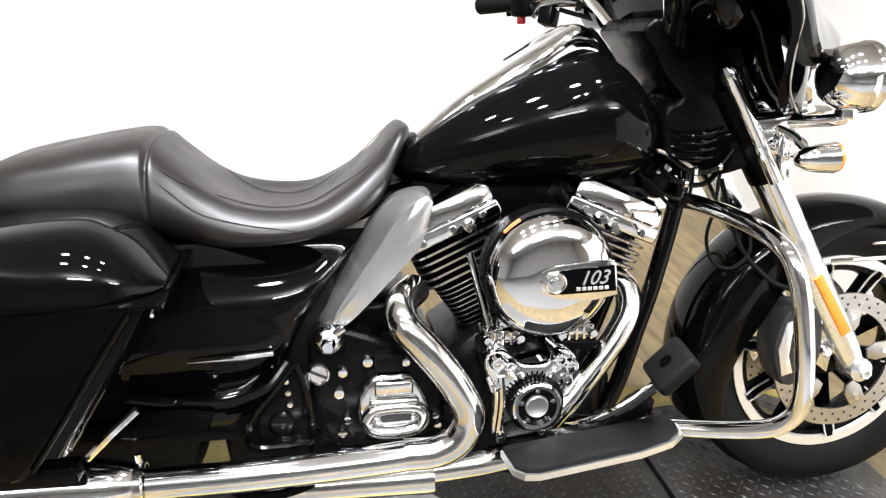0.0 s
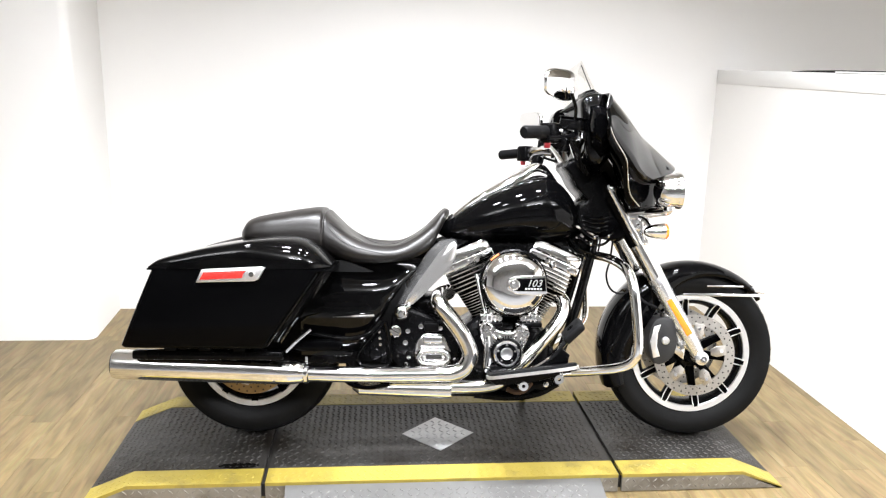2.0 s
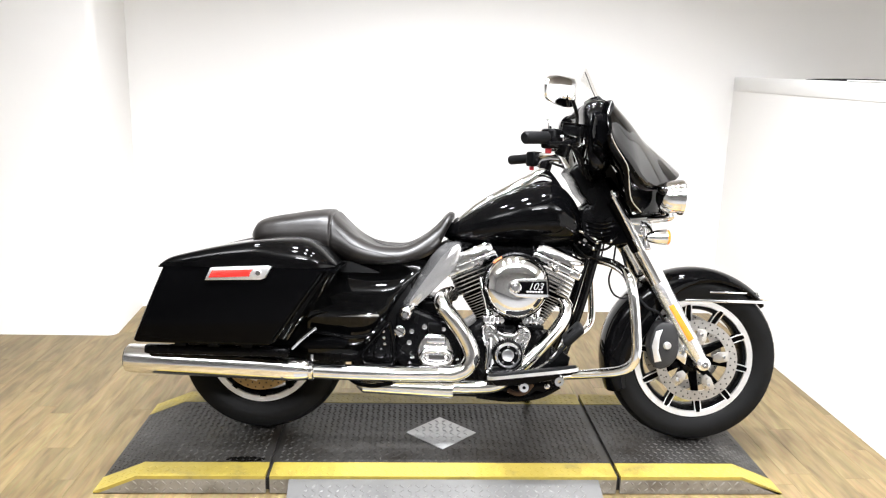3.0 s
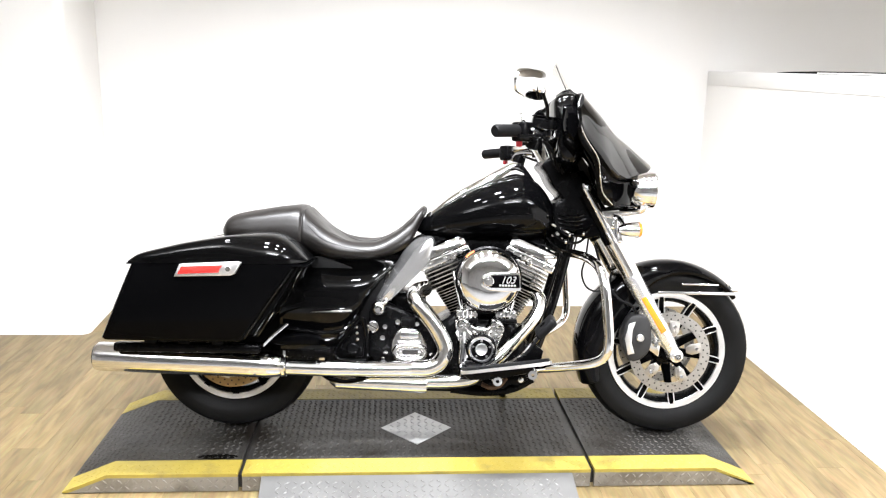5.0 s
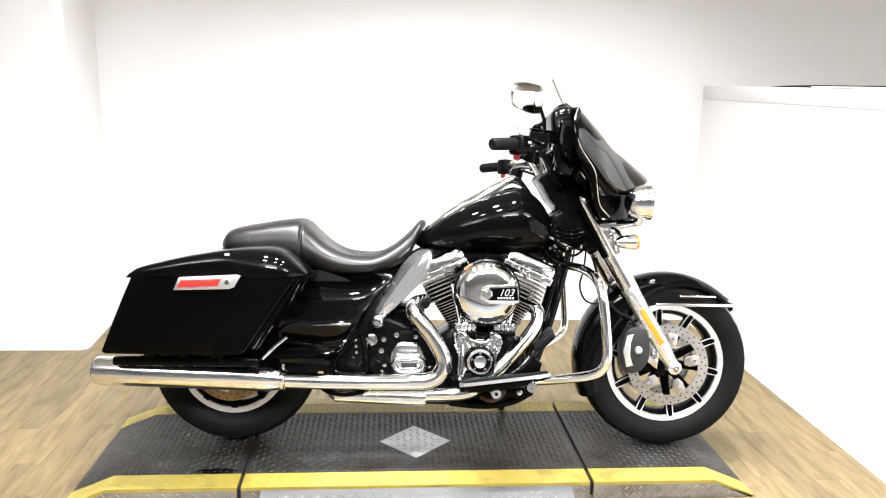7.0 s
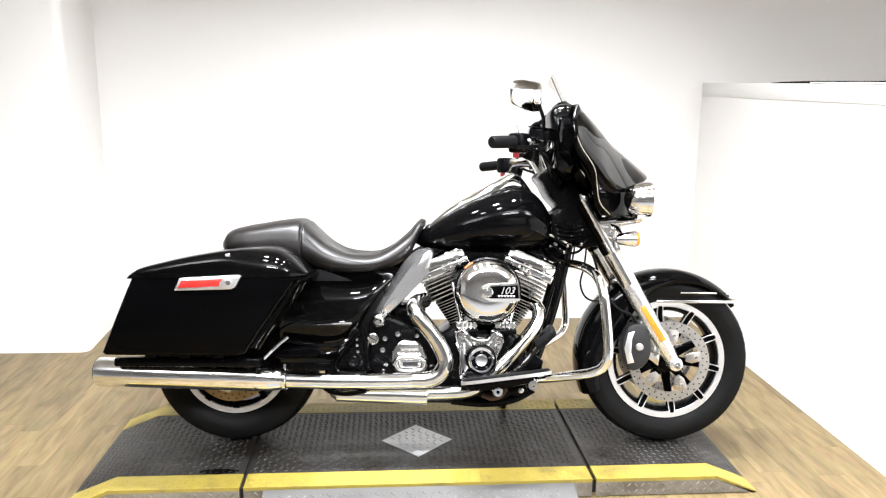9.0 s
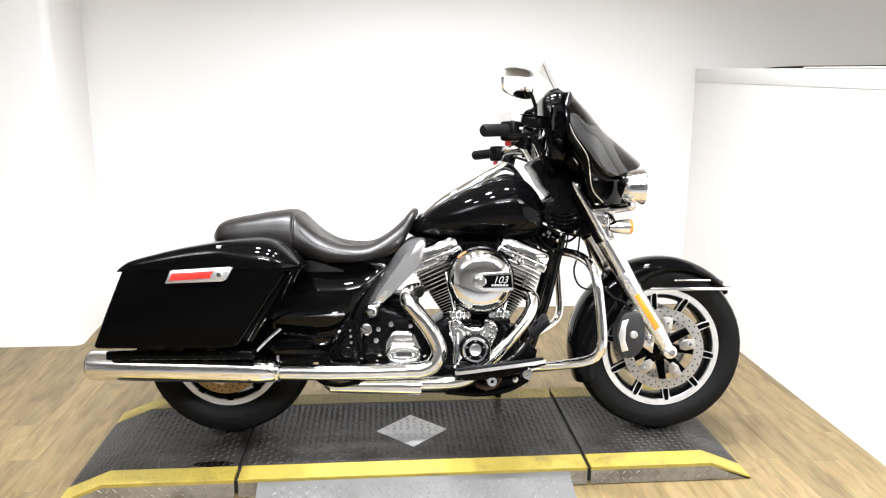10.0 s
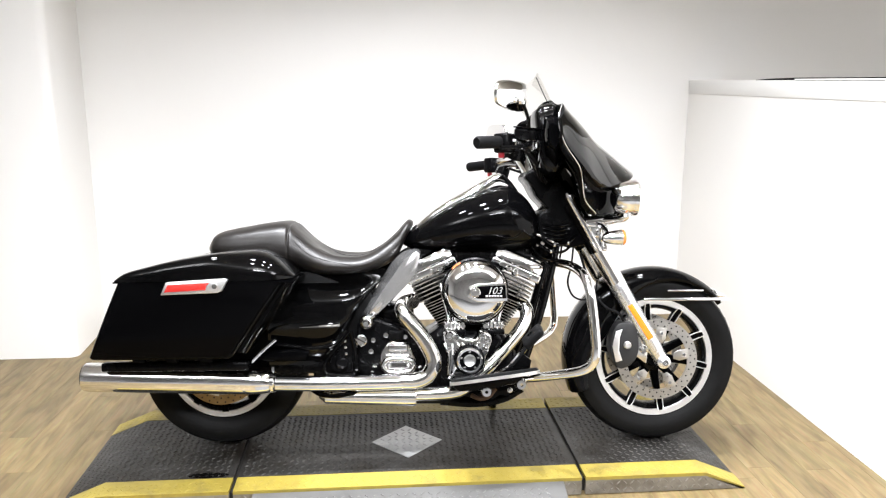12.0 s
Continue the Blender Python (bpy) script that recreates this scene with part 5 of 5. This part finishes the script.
for a, b in (((0.852, 0.405), (0.868, 0.385)), ((0.872, 0.402), (0.880, 0.388)), ((0.935, 0.408), (0.926, 0.392)), ((0.812, 0.40), (0.822, 0.372)), ((0.944, 0.366), (0.968, 0.396))):
    part("cover_web", tube([(a[0], -0.214, a[1]), ((a[0] + b[0]) / 2, -0.217, (a[1] + b[1]) / 2), (b[0], -0.214, b[1])], 0.0045, 8), CHROME, engine)
part("cam_rib", tube([(0.836, -0.215, 0.40), (0.838, -0.217, 0.35), (0.832, -0.215, 0.29)], 0.007, 8), CHROME, engine)
part("oil_filter_mount", block(1.02, 1.09, -0.10, 0.10, 0.20, 0.34, 0.02), BLACK_SATIN, engine)

# air cleaner
AC = (0.920, -0.215, 0.582)
air = part("air_cleaner", lathe([(0.0, 0.07), (0.09, 0.07), (0.113, 0.055), (0.116, 0.02), (0.116, 0.005), (0.110, 0.0)], AC, segs=56), BLACK_SATIN, bike, "round chrome air cleaner")
part("air_cover", lathe([(0, -0.044), (0.035, -0.044), (0.07, -0.041), (0.094, -0.033), (0.106, -0.019), (0.111, -0.002), (0.111, 0.008)], AC, segs=56), CHROME, air, "chrome air cleaner cover")
part("cover_rib", plate([(0.893, 0.566), (0.888, 0.583), (0.895, 0.602), (0.918, 0.611), (0.985, 0.615), (1.021, 0.611), (1.026, 0.553), (0.985, 0.547), (0.922, 0.551)], AC[1] - 0.0465, AC[1] - 0.02, 0.002, segs=2, round_n=1), CHROME, air)
part("badge_panel", plate([(0.900, 0.570), (0.895, 0.584), (0.902, 0.597), (0.925, 0.603), (1.017, 0.607), (1.022, 0.562), (0.925, 0.561)], AC[1] - 0.0495, AC[1] - 0.044, 0.0012), BLACK, air, "black badge panel")
part("cover_bolt", lathe([(0, -0.012), (0.008, -0.012), (0.0095, -0.004), (0.014, -0.004), (0.0165, -0.009), (0.019, -0.007), (0.02, 0.004)], (0.914, AC[1] - 0.048, 0.583), segs=24), CHROME, air, "domed bolt")
part("warning_print", tube([(AC[0] + 0.1125 * math.cos(radians(a)), AC[1] + 0.002, AC[2] + 0.1125 * math.sin(radians(a))) for a in (118, 124, 130, 136)], 0.0022, 6, flat=0.4), ORANGE_INK, air, "orange printed strip")
cu = bpy.data.curves.new("badge_number", "FONT")
cu.body, cu.size, cu.extrude, cu.shear, cu.align_x = "103", 0.034, 0.0012, 0.38, "CENTER"
tmp = bpy.data.objects.new("badge_number", cu)
scene.collection.objects.link(tmp)
me = bpy.data.meshes.new_from_object(tmp.evaluated_get(bpy.context.evaluated_depsgraph_get()))
bpy.data.objects.remove(tmp)
me.materials.clear()
me.materials.append(ALLOY)
num = new("badge_number", me)
num.parent = air
num.matrix_basis = pose(0.980, AC[1] - 0.051, 0.577, 90, -1, 0)
for k in range(6):
    part("badge_bar", block(0.951 + 0.0098 * k, 0.9585 + 0.0098 * k, AC[1] - 0.0515, AC[1] - 0.0493, 0.5665, 0.5730, 0.0008), ALLOY, air, "small bright lettering bar")
part("breather", tube([(0.845, -0.19, 0.55), (0.825, -0.20, 0.60), (0.84, -0.19, 0.64)], 0.02, 12), BLACK_SATIN, air)

# gearbox
gear = part("gearbox", plate([(0.50, 0.30), (0.505, 0.46), (0.56, 0.49), (0.66, 0.45), (0.74, 0.42), (0.74, 0.27), (0.66, 0.245), (0.55, 0.25)], -0.15, 0.12, 0.015, segs=3), BLACK_SATIN, bike, "black gearbox housing")
part("gear_cover", plate([(0.588, 0.36), (0.612, 0.396), (0.64, 0.402), (0.68, 0.396), (0.704, 0.36), (0.714, 0.325), (0.70, 0.29), (0.66, 0.28), (0.61, 0.284), (0.588, 0.31)], -0.178, -0.148, 0.008, round_n=2, segs=3), CHROME, gear, "chrome side cover")
for z0, z1, x0, x1 in ((0.366, 0.395, 0.615, 0.684), (0.348, 0.360, 0.605, 0.694)):
    part("cover_bar", block(x0, x1, -0.192, -0.176, z0, z1, 0.006, segs=3), CHROME, gear)
loop = [(0.60, 0.318), (0.612, 0.336), (0.65, 0.341), (0.69, 0.336), (0.702, 0.318), (0.69, 0.298), (0.65, 0.292), (0.612, 0.298)]
part("cover_loop", tube([(x, -0.182, z) for x, z in loop + loop[:1]], 0.0125, 12), CHROME, gear)
part("cover_slot", block(0.625, 0.68, -0.1805, -0.177, 0.311, 0.325, 0.001), GAP, gear)
part("vent_block", block(0.62, 0.668, -0.175, -0.14, 0.405, 0.438, 0.004), BLACK_PLASTIC, gear)
for x, z, r in ((0.607, 0.421, 0.011), (0.675, 0.415, 0.009), (0.562, 0.404, 0.010), (0.554, 0.364, 0.011), (0.566, 0.311, 0.009), (0.557, 0.287, 0.010), (0.727, 0.306, 0.008), (0.731, 0.286, 0.008)):
    part("bolt", lathe([(0, -0.010), (r * 0.8, -0.009), (r, -0.003), (r, 0.006)], (x, -0.152, z), segs=14), CHROME, gear)
plug = part("filler_plug", lathe([(0.012, -0.022), (0.019, -0.019), (0.025, -0.010), (0.027, 0.0), (0.027, 0.02)], (0.540, -0.160, 0.470), segs=24), CHROME, gear, "chrome filler plug")
part("hex_head", lathe([(0, -0.030), (0.010, -0.030), (0.0125, -0.026), (0.0125, -0.015)], (0.538, -0.160, 0.466), segs=6), CHROME, plug)
part("plug_wing", block(-0.020, 0.020, -0.006, 0.012, -0.006, 0.006, 0.003), CHROME, plug).matrix_basis = pose(0.552, -0.172, 0.484, 0, -35, 0)
part("level_plug", lathe([(0, -0.003), (0.015, -0.003), (0.017, -0.006), (0.020, -0.005), (0.021, 0.0), (0.021, 0.03)], (0.519, -0.150, 0.402), segs=28), CHROME_WORN, gear, "slotted plug")
part("plug_slot", block(-0.016, 0.016, -0.0015, 0.0, -0.0022, 0.0022), GAP, gear).matrix_basis = pose(0.519, -0.1535, 0.402, 0, 28, 0)

# foot boards, pedal, crash bars, stand
for sgn in (-1, 1):
    fb = part("floorboard", loft([[(x, sgn * y, z0 + 0.012 + (x - 0.83) * 0.127 + (y - 0.385) * 0.2) for x, y in ((0.828, 0.250), (0.826, 0.345), (0.838, 0.374), (0.86, 0.386), (1.03, 0.386), (1.09, 0.370), (1.12, 0.343), (1.132, 0.300), (1.128, 0.262))] for z0 in (0.278, 0.280, 0.285, 0.289)]), ALLOY, bike, "footboard with a chrome edge")
    part("rubber_pad", loft([[(x * k + 0.97 * (1 - k), sgn * (y * k + 0.315 * (1 - k)), z0 + 0.012 + (x - 0.83) * 0.127 + (y - 0.385) * 0.2) for x, y in ((0.832, 0.250), (0.83, 0.343), (0.842, 0.369), (0.862, 0.380), (1.028, 0.380), (1.085, 0.364), (1.114, 0.339), (1.126, 0.298), (1.122, 0.262))] for k, z0 in ((1.0, 0.288), (1.0, 0.294), (0.97, 0.298))]), GRIP, fb, "black rubber pad")
    part("board_bracket", plate([(0.83, 0.262), (0.86, 0.272), (1.08, 0.297), (1.075, 0.272), (0.96, 0.245), (0.86, 0.24)], sgn * 0.20, sgn * 0.26, 0.006), BLACK_SATIN, fb)
    for x, z in ((0.955, 0.238), (1.075, 0.262)):
        part("bracket_pivot", lathe([(0.006, -0.03), (0.016, -0.03), (0.02, -0.02), (0.02, 0.03)], (x, sgn * 0.23, z), segs=16), CHROME, fb)
    guard = part("engine_guard", tube([(0.99, sgn * 0.12, 0.25), (1.08, sgn * 0.195, 0.270), (1.16, sgn * 0.265, 0.292), (1.255, sgn * 0.35, 0.326), (1.291, sgn * 0.378, 0.356), (1.302, sgn * 0.388, 0.402), (1.296, sgn * 0.385, 0.495), (1.286, sgn * 0.368, 0.592), (1.272, sgn * 0.325, 0.646), (1.25, sgn * 0.20, 0.668), (1.22, sgn * 0.05, 0.670)], 0.016, 16), CHROME, bike, "chrome tube engine guard")
    part("guard_clamp", lathe([(0.021, -0.015), (0.024, -0.01), (0.024, 0.01), (0.021, 0.015)], (1.05, sgn * 0.165, 0.264), (0.09, sgn * 0.07, 0.022)), CHROME, guard)
pedal = part("brake_pedal", tube([(0.99, -0.21, 0.285), (1.04, -0.25, 0.33), (1.075, -0.30, 0.39), (1.09, -0.325, 0.425)], 0.010, 10), CHROME, bike, "chrome brake pedal")
pad = part("pedal_pad", block(-0.041, 0.041, -0.045, 0.045, -0.014, 0.014, 0.011, segs=4), GRIP, pedal, "black rubber pedal pad")
pad.matrix_basis = pose(1.106, -0.310, 0.438, 8, -46, -10)
eye = part("pad_hole", lathe([(0, 0.0146), (0.012, 0.0146), (0.013, 0.0135)], axis="z", segs=16), BLACK, pedal)
eye.matrix_basis = pad.matrix_basis.copy()
part("pedal_lug", plate([(1.005, 0.30), (1.06, 0.352), (1.085, 0.365), (1.11, 0.345), (1.105, 0.318), (1.05, 0.302)], -0.255, -0.235, 0.005), BLACK_SATIN, pedal)
part("side_stand", tube([(1.00, 0.13, 0.19), (1.02, 0.22, 0.09), (1.03, 0.285, 0.047), (1.02, 0.30, 0.047)], 0.013, 10), BLACK_SATIN, bike, "black side stand")
for pts in (((1.285, -0.10, 0.745), (1.275, -0.105, 0.66), (1.262, -0.108, 0.60), (1.282, -0.105, 0.55), (1.325, -0.10, 0.535), (1.365, -0.09, 0.56), (1.38, -0.06, 0.60)),
            ((1.25, -0.06, 0.74), (1.235, -0.08, 0.68), (1.205, -0.09, 0.655), (1.16, -0.075, 0.70), (1.12, -0.05, 0.745))):
    part("cable", tube(pts, 0.0036, 8), GRIP, bike, "thin black cable")
part("horn", lathe([(0, -0.07), (0.02, -0.07), (0.026, -0.062), (0.040, -0.058), (0.044, -0.045), (0.044, 0.05), (0, 0.05)], (1.185, 0, 0.712), segs=28), BLACK_SATIN, bike, "round black horn behind the down tubes")
part("starter", block(0.58, 0.705, -0.10, 0.10, 0.42, 0.515, 0.02, segs=3), BLACK_SATIN, gear)
part("oil_pan", block(0.44, 0.84, -0.12, 0.12, 0.185, 0.275, 0.015), BLACK_SATIN, gear)
# hoses, clamps and a wire loom under the steering head
for pts, r in ((((1.16, -0.135, 0.765), (1.20, -0.15, 0.738), (1.25, -0.145, 0.742), (1.29, -0.13, 0.775)), 0.006),
               (((1.15, -0.12, 0.742), (1.19, -0.14, 0.715), (1.24, -0.13, 0.712), (1.28, -0.11, 0.74)), 0.005),
               (((1.14, -0.10, 0.72), (1.175, -0.11, 0.688), (1.215, -0.10, 0.675), (1.235, -0.07, 0.66)), 0.0045)):
    part("hose", tube(pts, r, 8), BLACK_WET, tree, "glossy black hose")
for x, y, z in ((1.205, -0.15, 0.738), (1.255, -0.145, 0.744), (1.195, -0.138, 0.714)):
    part("hose_clamp", lathe([(0.006, -0.004), (0.0085, -0.003), (0.0085, 0.003), (0.006, 0.004)], (x, y, z), "x", 14), CHROME, tree)
# spark plugs and their wires
for sgn in (-1, 1):
    p = Vector((0.917 + sgn * 0.235, -0.085, 0.655))
    part("plug_cap", lathe([(0, -0.018), (0.009, -0.016), (0.010, 0.012), (0.007, 0.03)], p, (0.2 * sgn, -1, 0), 12), BLACK_SATIN, engine)
    part("plug_wire", tube([p + Vector((0, 0.02, 0.0)), p + Vector((-0.02 * sgn, 0.0, 0.04)), Vector((0.917 + sgn * 0.12, -0.06, 0.70))], 0.004, 8), GRIP, engine)
for x, z in ((1.045, 0.652), (1.068, 0.636), (0.80, 0.652)):
    part("fitting", lathe([(0, -0.02), (0.007, -0.02), (0.009, -0.012), (0.012, -0.01), (0.012, 0.006)], (x, -0.115, z), segs=10), CHROME, engine)
low = part("lower_frame", tube([(0.80, -0.12, 0.175), (0.92, -0.13, 0.168), (1.02, -0.14, 0.185), (1.09, -0.15, 0.225)], 0.016, 12), BLACK_SATIN, frame_part, "grimy lower frame tube")
part("cross_member", plate([(0.86, 0.205), (0.90, 0.225), (0.96, 0.222), (0.985, 0.235), (1.06, 0.245), (1.072, 0.222), (1.035, 0.200), (1.01, 0.204), (0.985, 0.188), (0.93, 0.186), (0.90, 0.198)], -0.17, -0.11, 0.006), BLACK_SATIN, frame_part, "grimy black engine mount")
for x, z, r in ((0.965, 0.204, 0.008), (1.045, 0.224, 0.010)):
    part("bolt", lathe([(0, -0.018), (r * 0.7, -0.017), (r * 0.75, -0.008), (r, -0.007), (r, 0.01)], (x, -0.170, z), segs=8), CHROME_WORN, frame_part)
part("exhaust_bracket", tube([(0.905, -0.205, 0.215), (0.935, -0.215, 0.205), (0.965, -0.215, 0.212), (0.99, -0.20, 0.235)], 0.008, 10), RUST, frame_part, "rusty exhaust bracket")
part("pipe_hanger", tube([(0.35, -0.232, 0.25), (0.385, -0.24, 0.232), (0.44, -0.242, 0.226), (0.50, -0.235, 0.236)], 0.008, 10), BLACK, bike, "black pipe hanger")
part("tail_plate", block(-0.34, -0.30, -0.09, 0.09, 0.45, 0.56, 0.006), BLACK_SATIN, bike)

# ---- floor planks ----
# planks stop at EDGE; the unseen floor beyond is grey for the reflections
PW, PL, EDGE = 0.104, 0.915, -1.65
plank_mesh = mesh_of(block(-PW / 2 + 0.0003, PW / 2 - 0.0003, -PL / 2 + 0.0003, PL / 2 - 0.0003, -0.004, 0.0, 0.0003, segs=1), WOOD)
rng = random.Random(4)
rest = []
for i in range(int(9.35 / PW)):
    x = -5.0 + (i + 0.5) * PW
    y = -9.2 + rng.random() * PL
    while y - PL / 2 < BACK:
        if -3.6 < x < 1.69 + PW and EDGE < y - PL / 2 and y + PL / 2 < BACK + PL:
            p = new("plank", plank_mesh)
            p.parent = floor
            p.location = (x, y, FLOOR)
        else:
            rest.append((x, y))
        y += PL
# the trimmed planks and those far off, in one piece
verts, faces = [], []
for x, y in rest:
    y0, y1 = max(EDGE, y - PL / 2 + 0.0004), min(BACK, y + PL / 2 - 0.0004)
    if y1 > y0:
        b = len(verts)
        verts += [(x + s * (PW / 2 - 0.0004), v, FLOOR + h) for h in (0.0, -0.004) for s, v in ((-1, y0), (1, y0), (1, y1), (-1, y1))]
        faces += [(b, b + 1, b + 2, b + 3), (b, b + 1, b + 5, b + 4), (b + 1, b + 2, b + 6, b + 5), (b + 2, b + 3, b + 7, b + 6), (b + 3, b, b + 4, b + 7)]
me = bpy.data.meshes.new("mesh")
me.from_pydata(verts, [], faces)
me.materials.append(WOOD)
far = new("far_planks", me)
far.parent = floor
tagged(far, kind="stuff")
